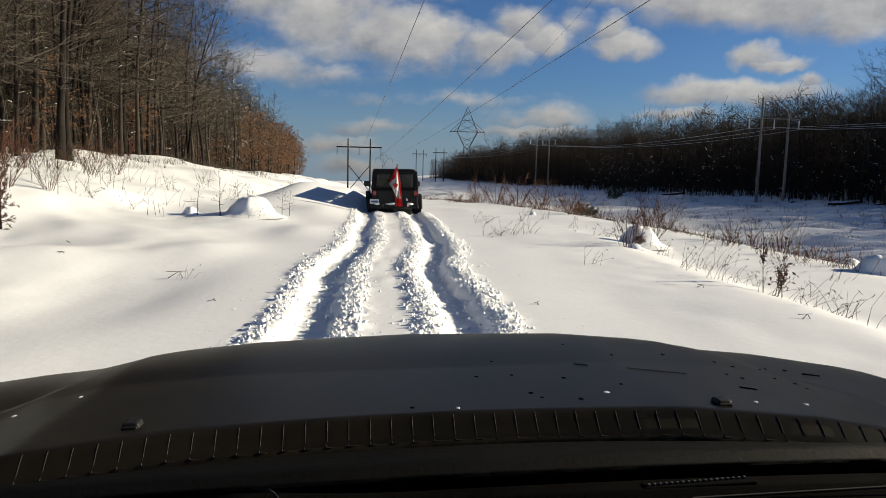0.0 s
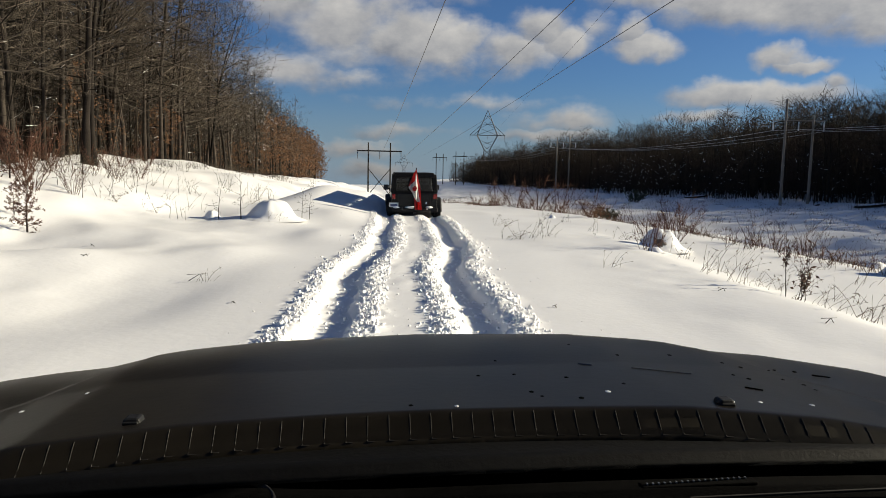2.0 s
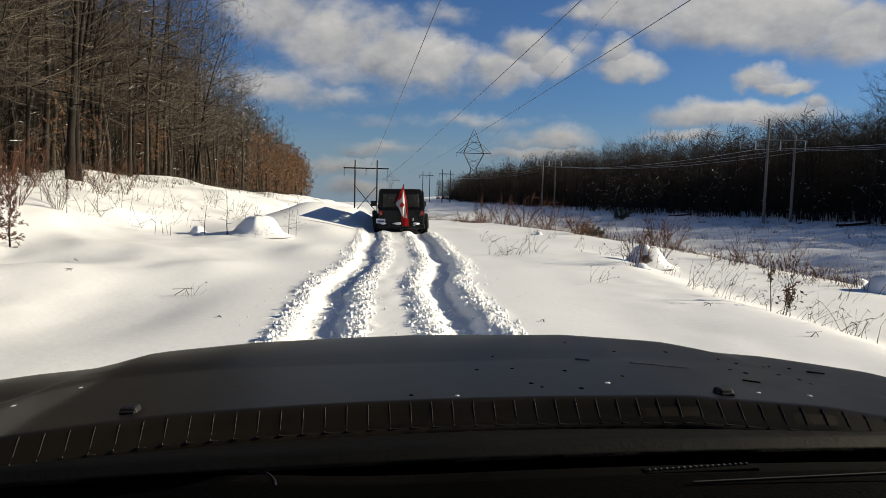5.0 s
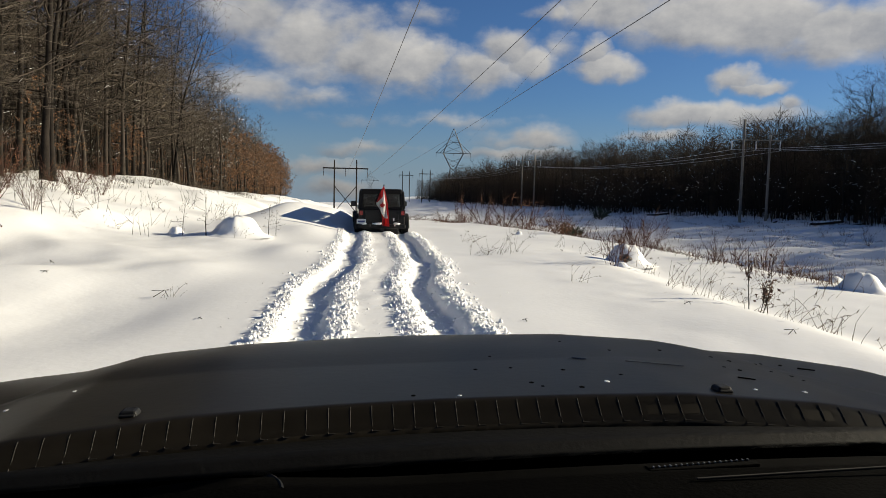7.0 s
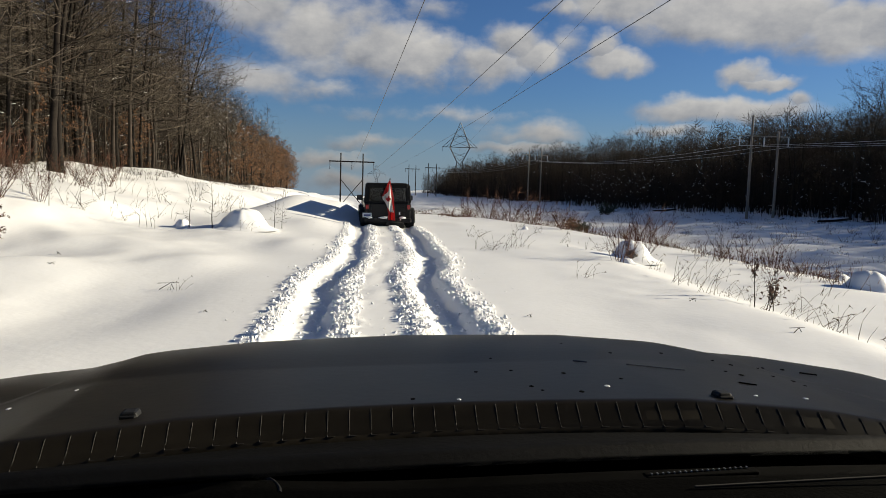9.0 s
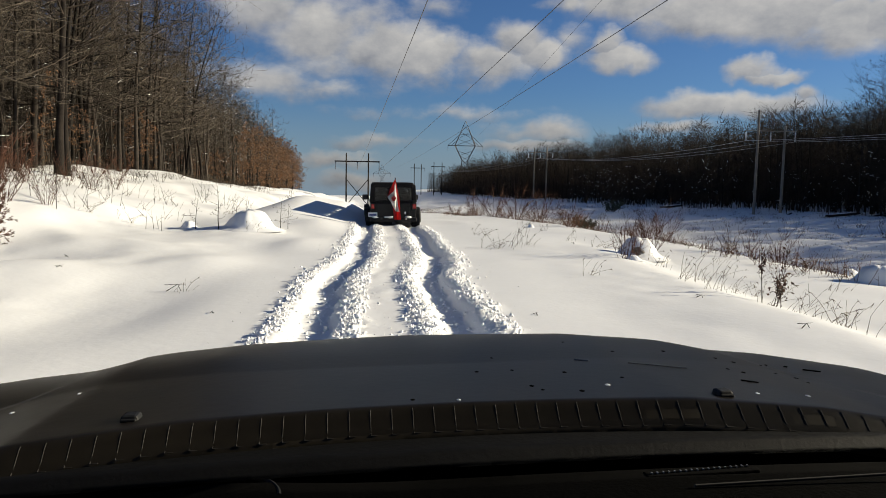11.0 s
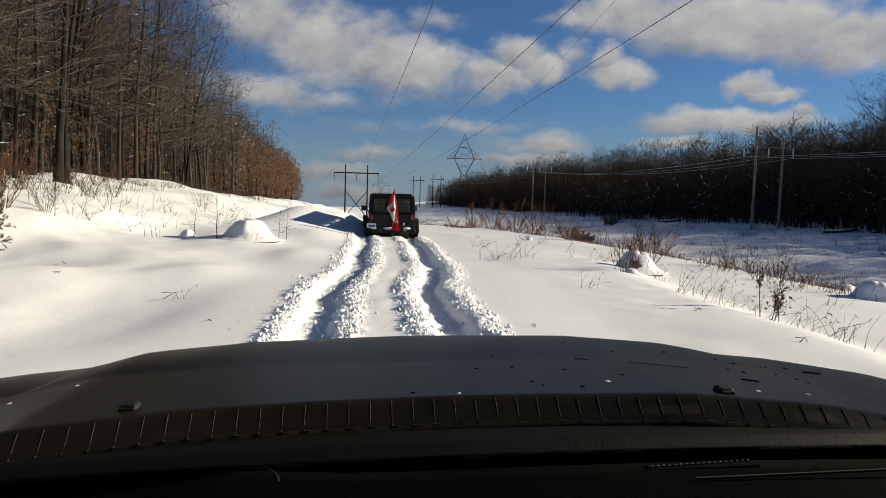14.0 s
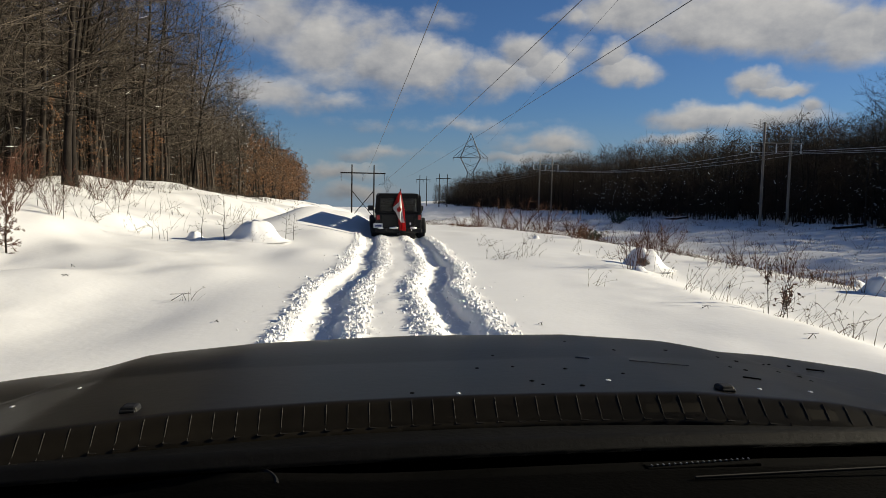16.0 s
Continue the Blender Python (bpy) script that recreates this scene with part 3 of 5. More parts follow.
LEFT_EDGE = ([-80, 0, 24, 30, 38, 60, 100, 145, 175, 260], [-18, -16.5, -16.6, -17.6, -18.6, -20.6, -26.5, -33.5, -39, -60])


def left_edge(y):
    return float(np.interp(y, *LEFT_EDGE))


# up to about y 60 the edge is unseen, placed to shade the hollow
RIGHT_EDGE = ([-80, 24, 34, 54, 70, 76, 95, 150, 250, 400, 600], [85, 68, 47, 42.5, 47.5, 47.5, 37.5, 21, 0, -24, -70])


def right_edge(y):
    return float(np.interp(y, *RIGHT_EDGE))


def left_wood():
    rng = np.random.default_rng(11)
    tall = [tree_model(100 + i, "tree_%d" % i, 14.5, 0.095 + 0.018 * (i % 3), (BARK, TWIG), limbs=27, subs=6, twigs=6, first=0.2, reach=0.27) for i in range(6)]
    thin = [tree_model(140 + i, "thin_%d" % i, 9.5, 0.045, (BARK, TWIG), limbs=18, subs=4, twigs=5, first=0.15, reach=0.22, lean=0.07) for i in range(4)]
    label = "bare grey-brown hardwood tree in a sunlit winter wood"
    for i in range(125):
        y = 23 + 135 * rng.random() ** 1.45
        x = left_edge(y) - 9.5 * rng.random() ** 1.2
        s = float(np.interp(y, [20, 50, 66, 100, 145, 175], [1.02, 1.0, 0.83, 0.77, 0.62, 0.52])) * (0.88 + 0.22 * rng.random())
        plant("tree", tall[i % 6], spot(x, y, s, rng.random() * 6.28), label, "tree", "trees of the sunlit wood")
    for i in range(80):
        y = 23 + 125 * rng.random() ** 1.3
        x = left_edge(y) - 6.0 * rng.random()
        s = float(np.interp(y, [20, 100, 175], [1.0, 0.85, 0.6])) * (0.6 + 0.5 * rng.random())
        plant("young_tree", thin[i % 4], spot(x, y, s, rng.random() * 6.28), "thin bare young tree at the edge of a wood", "tree", "young trees of the sunlit wood")
    # the large dark pair at the edge and their neighbours
    big = [tree_model(170 + i, "edge_tree_%d" % i, 17, 0.165, (BARK_DARK_AND_SHADE, TWIG_EDGE), limbs=30, subs=6, twigs=6, first=0.16, reach=0.27, lean=0.015) for i in range(2)]
    for k, (x, y, s) in enumerate(((-15.35, 27.0, 1.0), (-15.7, 28.2, 0.8), (-18.3, 30.2, 0.9), (-20.6, 31.5, 1.0), (-17.6, 31.8, 0.62), (-19.6, 37.5, 0.95))):
        plant("tree", big[k % 2], spot(x, y, s, k * 1.9), "tall bare tree with a thick dark trunk at the wood's edge", "tree", "dark trunks at the wood's edge")
    # the spreading front row
    front = [tree_model(176 + i, "spreading_%d" % i, 15.0, 0.12, (BARK, TWIG), limbs=34, subs=6, twigs=5, first=0.17, reach=0.33, lean=0.03) for i in range(3)]
    for i in range(16):
        y = 33 + 1.5 * i + 1.2 * rng.random()
        s = float(np.interp(y, [33, 46, 60, 90], [1.08, 1.02, 0.80, 0.70])) * (0.94 + 0.12 * rng.random())
        plant("tree", front[i % 3], spot(left_edge(y) + 0.2 - 1.8 * rng.random(), y, s, rng.random() * 6.28), "bare spreading hardwood tree at the wood's sunny edge", "tree", "trees of the sunlit wood")
    # young beeches that keep their rust leaves, at the far end of the wood
    rust = [tree_model(190 + i, "rust_%d" % i, 7.5, 0.07, (BARK, TWIG), LEAF_RUST, limbs=20, subs=4, twigs=4, leaves=5, first=0.08, reach=0.33) for i in range(3)]
    for i in range(52):
        y = 80 + 79 * rng.random()
        x = left_edge(y) + 1.2 - 3.5 * rng.random()
        plant("beech_tree", rust[i % 3], spot(x, y, 0.62 + 0.5 * rng.random(), rng.random() * 6.28), "young beech tree keeping its rust-brown leaves", "tree", "beeches with rust leaves")
    for i in range(26):
        y = 26 + 60 * rng.random()
        x = left_edge(y) + 0.3 - 6 * rng.random()
        plant("beech_tree", rust[i % 3], spot(x, y, 0.25 + 0.3 * rng.random(), rng.random() * 6.28), "low beech sapling with rust-brown leaves under trees", "tree", "beeches with rust leaves")


def wood_depth(name, seed, count, place, mats, label, h0):
    """The uncountable depth of a wood, behind its edge, as one scatter."""
    rng = np.random.default_rng(seed)
    models = []
    for i in range(8):
        st = Sticks()
        grow(st, st, rng, 1.0, 0.0065, limbs=11, subs=3, twigs=3, first=0.2, reach=0.24)
        for k, c in enumerate(st.cones):
            st.cones[k] = (*c[:6], 0.0024)
        for k, c in enumerate(st.tubes):
            st.tubes[k] = (*c[:6], min(c[6], 0.009), min(c[7], 0.006))
        me = st.mesh("m", 3)
        v = np.zeros(len(me.vertices) * 3, np.float32)
        me.vertices.foreach_get("co", v)
        t = np.zeros(len(me.loops), np.int32)
        me.loops.foreach_get("vertex_index", t)
        models.append((v.reshape(-1, 3), t.reshape(-1, 3)))
        bpy.data.meshes.remove(me)
    V, F, base = [], [], 0
    for i in range(count):
        x, y, s = place(rng)
        v, t = models[i % 8]
        a = rng.random() * 6.28
        c, sn = math.cos(a), math.sin(a)
        w = s * h0 * (0.8 + 0.3 * rng.random())
        V.append(np.stack([x + (v[:, 0] * c - v[:, 1] * sn) * w, y + (v[:, 0] * sn + v[:, 1] * c) * w, ground_z(x, y) + np.maximum(v[:, 2], -0.02) * w], -1))
        F.append(t + base)
        base += len(v)
    me = triangles_mesh(name, np.concatenate(V), np.concatenate(F))
    tagged(from_mesh(name, me, mats), label, "wood", kind="stuff")


def place_left(rng, near=7, deep=26):
    y = 20 + 155 * rng.random() ** 1.15
    return left_edge(y) - near - deep * rng.random(), y, float(np.interp(y, [20, 60, 100, 145, 175], [1.0, 0.95, 0.85, 0.66, 0.55]))


def place_right(rng, near=2, deep=48):
    y = -25 + 370 * rng.random() ** 1.1
    # unseen trees around y 40 are made taller to lengthen their shadow
    return right_edge(y) + near + deep * rng.random() ** 1.5, y, float(np.interp(y, [26, 40, 60, 95, 150, 200, 260, 350], [0.95, 1.2, 1.12, 1.0, 0.94, 0.96, 0.86, 0.62]))


def right_wood():
    rng = np.random.default_rng(23)
    # trunks and crowns get darkened colours in place of deeper shade
    models = [tree_model(200 + i, "shade_tree_%d" % i, 13.0, 0.10, (BARK_DARK_AND_SHADE, TWIG_SHADE), limbs=18, subs=4, twigs=3, first=0.18, reach=0.27) for i in range(5)]
    for i in range(135):
        y = 58 + 250 * rng.random() ** 1.7
        x = right_edge(y) + 7 * rng.random()
        s = float(np.interp(y, [60, 95, 150, 200, 260, 320], [1.12, 0.98, 0.86, 0.84, 0.76, 0.6])) * (0.8 + 0.25 * rng.random())
        plant("tree", models[i % 5], spot(x, y, s, rng.random() * 6.28), "bare tree, coloured dark for shade, at the edge of a wood", "tree", "trees of the shaded wood")
    big = tree_model(230, "crown_tree", 16.0, 0.17, (BARK_DARK_AND_SHADE, TWIG_SHADE), limbs=36, subs=6, twigs=6, first=0.33, reach=0.40)
    for x, y, s in ((50.5, 84, 1.0), (52, 88, 0.92), (54, 83, 1.05), (50, 112, 0.86), (57, 90, 1.0), (46.5, 72.5, 0.72), (44.2, 76.5, 0.70), (49.5, 76, 0.75), (41.5, 84, 0.72), (47.5, 81, 0.74)):
        plant("tree", big, spot(x, y, s, x), "tall bare spreading tree above the shaded wood", "tree", "trees of the shaded wood")


def brush(name, seed, trees, poles, twigs, place, mat, label, thick, top=12.0, twig=0.4, long=1.5, wide=0.17, low=0.2, snowy=0, rise=0.35):
    """The close growth of a wood: stems, and twigs that fan out round each stem's crown, as one scatter; snowy: twigs that carry snow."""
    rng = np.random.default_rng(seed)
    cx, cy, cs = place(rng, trees)
    cz, H = height(cx, cy, False), cs * top * (0.72 + 0.38 * rng.random(trees))
    lean = rng.normal(0, 0.035, (trees, 2)) * H[:, None]
    stems = np.concatenate([np.stack([cx, cy, cz - 0.2], -1), np.stack([cx + lean[:, 0], cy + lean[:, 1], cz + H], -1), (thick * (1.2 + 1.2 * rng.random(trees)))[:, None]], 1)
    px, py, ps = place(rng, poles)
    pz, ph = height(px, py, False), ps * (2.0 + (top - 4) * rng.random(poles) ** 1.4)
    tilt = rng.normal(0, 0.09, (poles, 2)) * ph[:, None]
    thin = np.concatenate([np.stack([px, py, pz - 0.2], -1), np.stack([px + tilt[:, 0], py + tilt[:, 1], pz + ph], -1), (thick * (0.5 + 0.6 * rng.random(poles)))[:, None]], 1)
    k = rng.integers(0, trees, twigs)
    f = low + (1 - low) * rng.random(twigs) ** 0.85
    a = rng.random(twigs) * 2 * np.pi
    r = H[k] * wide * np.sin(np.pi * (0.14 + 0.80 * f)) * rng.random(twigs) ** 0.6
    out = np.stack([np.cos(a), np.sin(a), np.zeros(twigs)], -1)
    P = np.stack([cx[k] + lean[k, 0] * f, cy[k] + lean[k, 1] * f, cz[k] + H[k] * f * 0.97], -1) + out * r[:, None]
    d = out * 0.65 + np.array([0, 0, rise]) + rng.normal(0, 0.45, (twigs, 3))
    d *= ((0.5 + long * rng.random(twigs)) * cs[k] / np.linalg.norm(d, axis=1))[:, None]
    fine = np.concatenate([P, P + d, np.full((twigs, 1), thick * twig)], 1)
    st = Sticks()
    st.cones = np.concatenate([stems, thin, fine])
    tagged(from_mesh(name, st.mesh(name), mat), label, "wood", kind="stuff")
    if snowy:
        pick = rng.choice(twigs, snowy, replace=False)
        st = Sticks()
        a = 0.15 + 0.3 * rng.random((snowy, 1))
        lift = np.array([0, 0, thick * twig])
        st.cones = np.concatenate([P[pick] + d[pick] * a + lift, P[pick] + d[pick] * (a + 0.12 + 0.25 * rng.random((snowy, 1))) + lift * 0.6, thick * twig * (0.9 + 0.9 * rng.random((snowy, 1)))], 1)
        tagged(from_mesh("snow_on_twigs", st.mesh("snow_on_twigs"), SNOW_CLOD), "small rests of snow lying along bare twigs", "snow", kind="stuff")


def many_left(near, deep):
    def place(rng, n):
        y = 20 + 155 * rng.random(n) ** 1.15
        edge = np.interp(y, *LEFT_EDGE) - 1.0 - 1.4 * value_noise(y * 0.12, y * 0, 62)
        return edge - near - deep * rng.random(n), y, np.interp(y, [20, 50, 66, 100, 145, 175], [1.10, 1.06, 0.86, 0.84, 0.70, 0.57])
    return place


def edge_right(rng, n):
    y = 60 + 75 * rng.random(n)
    return np.interp(y, *RIGHT_EDGE) - 5.5 + 8 * rng.random(n), y, np.full(n, 1.0)


# spots for the unseen growth that blocks sun behind the wood's edge
def thick_right(rng, n):
    y = 36 + 124 * rng.random(n)
    return np.interp(y, *RIGHT_EDGE) + 13 + 34 * rng.random(n), y, np.full(n, 1.0)


def many_right(near, deep):
    def place(rng, n):
        y = -25 + 370 * rng.random(n) ** 1.05
        edge = np.interp(y, *RIGHT_EDGE) + 2.2 + 2.6 * value_noise(y * 0.09, y * 0, 61)
        # out-of-view growth near y 40 is raised so its shade reaches farther
        return edge + near + deep * rng.random(n) ** 1.05, y, np.interp(y, [26, 40, 60, 95, 150, 200, 260, 350], [0.95, 1.2, 1.04, 0.95, 0.94, 0.96, 0.86, 0.62])
    return place


left_wood()
brush("sunlit_wood_brush", 33, 170, 260, 30000, many_left(0.0, 6), TWIG, "close thin brown stems and twigs in a sunlit wood", 0.034, 13.8, 0.40, 1.7, 0.21, 0.05, 5000)
# middle and inner brush: the wood's inner shade is put into the colour
brush("sunlit_wood_middle_brush", 38, 330, 420, 150000, many_left(1.5, 14), BARK_DARK_AND_SHADE, "close fine twigs in shade colour among the stems of a sunlit wood", 0.028, 14.0, 0.36, 1.6, 0.21, 0.12)
brush("sunlit_wood_inner_brush", 34, 420, 7000, 70000, many_left(6, 22), BARK_DARK_AND_SHADE, "close thin stems and twigs in shade colour deep in a wood", 0.05, 13.4, 0.5, 2.2)
wood_depth("sunlit_wood_depth", 31, 200, place_left, TWIG, "dense bare brown wood behind its sunlit edge", 13.0)
right_wood()
# this wood's brush is tinted dark to deepen its shade
brush("shaded_wood_inner_brush", 36, 1000, 16000, 60000, many_right(7, 34), TWIG_SHADE, "close thin stems and twigs, coloured for shade, deep in a wood", 0.085, 14.2, 0.5, 2.6, 0.22, 0.12, rise=0.8)
brush("shaded_wood_brush", 35, 1000, 9000, 150000, many_right(0.3, 26), TWIG_SHADE, "close thin stems and twigs, coloured for shade, in a wood", 0.055, 13.6, 0.34, 1.6, 0.2, 0.16, 800, 0.8)
# hidden thicket, added to stop sun leaking through onto the hollow
brush("shaded_wood_thicket", 40, 250, 1500, 12000, thick_right, TWIG_SHADE, "unseen close thicket added inside a wood to block the sun", 0.12, 11.5, 0.7, 2.6, 0.3, 0.05)
brush("shaded_edge_growth", 39, 60, 500, 7000, edge_right, TWIG_SHADE, "low saplings and twigs, coloured for shade, before a wood", 0.05, 6.5, 0.5, 1.4, 0.2, 0.1, 500)
wood_depth("shaded_wood_depth", 37, 200, place_right, TWIG_SHADE, "dense bare wood, coloured for shade, on a hillside", 12.5)


def shrub_model(seed, h, stems, mat, leaf_mat=None, leaves=0, spread=0.5, twigs=7, size=0.02):
    rng = np.random.default_rng(seed)
    st, lf = Sticks(), Sticks()
    for _ in range(stems):
        a, o = rng.random() * 6.28, rng.random() * 0.12 * h
        p = np.array([math.cos(a) * o, math.sin(a) * o, -0.08])
        b = a + rng.normal(0, 0.5)
        d = unit(np.array([math.cos(b) * spread, math.sin(b) * spread, 1.0]) + rng.normal(0, 0.12, 3))
        ln = h * (0.6 + 0.5 * rng.random())
        mid = p + d * ln * 0.5
        end = mid + unit(d + rng.normal(0, 0.16, 3)) * ln * 0.5
        r = 0.006 + 0.004 * rng.random()
        st.tube(p, mid, r * (h / 1.2), r * 0.6)
        st.tube(mid, end, r * 0.6, 0.002)
        for _ in range(twigs):
            g = 0.25 + 0.7 * rng.random()
            q = p + (mid - p) * g * 2 if g < 0.5 else mid + (end - mid) * (g * 2 - 1)
            td = unit(d + rng.normal(0, 0.55, 3))
            qe = q + td * ln * (0.15 + 0.2 * rng.random())
            st.cone(q, qe, 0.0065)
            for _ in range(leaves):
                lf.leaf(q + (qe - q) * rng.random() + rng.normal(0, 0.02, 3), size * (0.7 + 0.6 * rng.random()), rng)
    out = [("crown", st.mesh("shrub_crown", 4), mat)]
    if leaf_mat:
        out.append(("foliage", lf.mesh("foliage"), leaf_mat))
    return out


def weeds_model(seed, h, n, bend=0.5):
    """Dry stalks that stick out of the snow, bent over by the wind."""
    rng = np.random.default_rng(seed)
    st = Sticks()
    for _ in range(n):
        p = np.array([rng.normal(0, 0.16), rng.normal(0, 0.10), -0.06])
        d = unit(np.array([rng.normal(0.2, bend * 0.8), rng.normal(0, bend * 0.5), 1.0]))
        ln, r = h * (0.35 + 0.95 * rng.random()), 0.0042
        for k in range(4):
            q = p + d * ln / 4
            st.tube(p, q, r, r * 0.8)
            p, r = q, r * 0.8
            d = unit(d + np.array([0.12 + rng.normal(0, 0.12), rng.normal(0, 0.1), -0.22 * rng.random()]))
        if rng.random() < 0.5:
            for _ in range(4):
                st.cone(p, p + rng.normal(0, 0.03, 3), 0.005)
    return [("tuft", st.mesh("tuft", 3), STRAW)]


def shrubs():
    rng = np.random.default_rng(41)
    bare = [shrub_model(300 + i, 1.5, 13, TWIG_RED, spread=0.45, twigs=12) for i in range(3)]
    leafy = [shrub_model(310 + i, 1.1, 14, TWIG_RED, LEAF_RUST, 3, spread=0.6, twigs=8, size=0.022) for i in range(2)]
    dark = shrub_model(320, 1.0, 3, BARK_DARK_AND_SHADE, LEAF_BROWN, 6, spread=0.22, twigs=6, size=0.028)
    wisp = shrub_model(322, 1.25, 9, TWIG_RED, spread=0.26, twigs=9)
    green = shrub_model(321, 1.3, 26, BARK_DARK_AND_SHADE, NEEDLE, 9, spread=0.9, twigs=9, size=0.05)
    # beside the lip of the hollow
    for x, y, s in ((5.5, 18.9, 0.6), (9.7, 20.5, 0.5), (3.3, 36, 1.2), (2.4, 40, 1.2), (4.3, 34, 1.0), (1.6, 44, 1.1), (5.0, 31, 0.7), (7.4, 26, 0.9), (7.0, 23, 0.7), (12.4, 22, 0.7)):
        plant("shrub", bare[int(x * 10) % 3], spot(x, y, s * 1.2, x * 3), "bare reddish shrub with thin stems in snow", "shrub", "bare shrubs by the hollow")
    for x, y, s in ((4.0, 15.9, 0.95), (4.3, 16.4, 0.75), (7.6, 19.0, 0.75), (8.7, 18.4, 0.8), (8.3, 19.4, 0.7)):
        plant("shrub", wisp, spot(x, y, s, x * 5), "bare shrub of few upright stems in snow", "shrub", "bare shrubs by the hollow")
    for x, y, s in ((4.5, 26.5, 0.95), (4.9, 27.2, 0.8), (3.9, 33, 0.9), (2.9, 38, 1.0), (1.4, 47, 1.1), (0.2, 52, 1.0), (6.4, 25, 0.55)):
        plant("shrub", leafy[int(y) % 2], spot(x, y, s, y), "low shrub with dry reddish-brown leaves in snow", "shrub", "leafy shrubs by the hollow")
    for x, y, s in ((10.8, 58, 1.0), (11.6, 59, 0.7), (21, 92, 1.6)):
        plant("evergreen_shrub", green, spot(x, y, s, y), "small dark evergreen bush in a snowy hollow", "shrub")
    for k, (x, y, s) in enumerate(((5.0, 10.9, 1.15), (5.35, 11.2, 0.8))):
        plant("weed", dark, spot(x, y, s, k * 2.0), "dark weed with curled dry leaves in snow", "plant", "weeds beside the track")
    # scattered shrubs over the shaded hollow
    for i in range(46):
        y = 20 + 70 * rng.random()
        x = road_x(y) + 12 + (right_edge(y) - 10 - road_x(y)) * rng.random() ** 1.5
        plant("shrub", bare[i % 3], spot(float(x), y, 0.3 + 0.45 * rng.random(), rng.random() * 6), "bare shrub standing in the shaded snow hollow", "shrub", "shrubs in the hollow")
    # saplings and shrubs on the bank
    sap = [tree_model(330 + i, "sapling_%d" % i, 1.6, 0.019, (BARK_DARK_AND_SHADE, TWIG_EDGE), limbs=10, subs=2, twigs=1, first=0.2, reach=0.34) for i in range(3)]
    for x, y, s in ((-7.35, 19.8, 0.70), (-6.55, 19.4, 0.85), (-5.1, 20.6, 0.6), (-4.95, 20.9, 0.5), (-11.2, 22.6, 0.5), (-9.9, 23, 0.4), (-12.9, 22.5, 0.6), (-10.6, 18.5, 0.55), (-13.4, 20.5, 0.7), (-11.6, 19, 0.45), (-8.4, 27, 0.5), (-7.8, 33, 0.6), (-9.3, 40, 0.7)):
        plant("sapling", sap[int(y * 10) % 3], spot(x, y, s, x), "thin bare sapling standing in snow", "sapling", "saplings on the bank")
    for x, y, s in ((-13.8, 25, 0.8), (-14.6, 23.6, 0.9), (-12.9, 26.5, 0.7), (-15.4, 30, 0.9), (-16.2, 34, 0.9), (-11.6, 17.9, 1.1), (-10.9, 18.6, 0.8), (-13.0, 19.6, 1.2), (-14.2, 21.6, 1.2), (-12.4, 23.8, 0.8)):
        plant("shrub", bare[int(y) % 3], spot(x, y, s, y), "bare shrub at the edge of a wood in snow", "shrub", "shrubs on the bank")
    # dry stalks
    tuft = [weeds_model(340 + i, 0.42, 7 + i, 0.35 + 0.08 * i) for i in range(5)]
    spots = [(4.3, 12.5), (4.6, 13.4), (4.45, 11.4), (4.75, 10.4), (4.95, 9.2), (5.2, 8.9), (5.4, 10.6), (5.7, 9.7), (4.9, 12.0), (5.4, 12.6), (6.1, 11.6), (6.4, 13.2), (5.2, 14.4), (5.9, 15.2), (6.8, 14.8), (7.6, 13.6), (7.9, 15.5), (4.9, 15.8), (4.5, 16.8), (3.9, 18.2), (6.6, 17.2), (7.4, 18.2), (8.6, 16.4), (9.4, 15.6), (1.0, 17.5), (1.25, 17.2), (1.75, 17.8), (2.0, 18.1), (2.5, 12.6), (0.9, 21.5), (2.2, 22.4), (3.6, 20.5), (3.2, 23.5), (2.8, 27), (5.6, 8.3), (6.1, 8.9), (-11.4, 20), (-12.2, 21.2), (-10.5, 20.8), (-9.2, 19.6), (-8.7, 21.2), (-13.1, 24), (-3.95, 10.2), (-5.6, 19.2), (-8.0, 24.5), (-10.9, 26), (-12.6, 19.4), (-11.9, 18.6), (-13.2, 20.6), (-10.2, 19.2), (-12.0, 22.4), (-13.6, 22.0), (-9.6, 21.6), (-14.4, 24.6), (-14.9, 26.2), (-11.2, 24.2)]
    for i, (x, y) in enumerate(spots):
        s = (0.75 + 0.5 * rng.random()) * (0.8 if -5 < x < 0 else 1.4 if x < -8 else 1.15)
        plant("dry_weeds", tuft[i % 5], spot(x, y, s, rng.random() * 1.2 - 0.6), "dry bent weed stalks sticking out of snow", "weeds", "dry weeds beside the tracks")


shrubs()


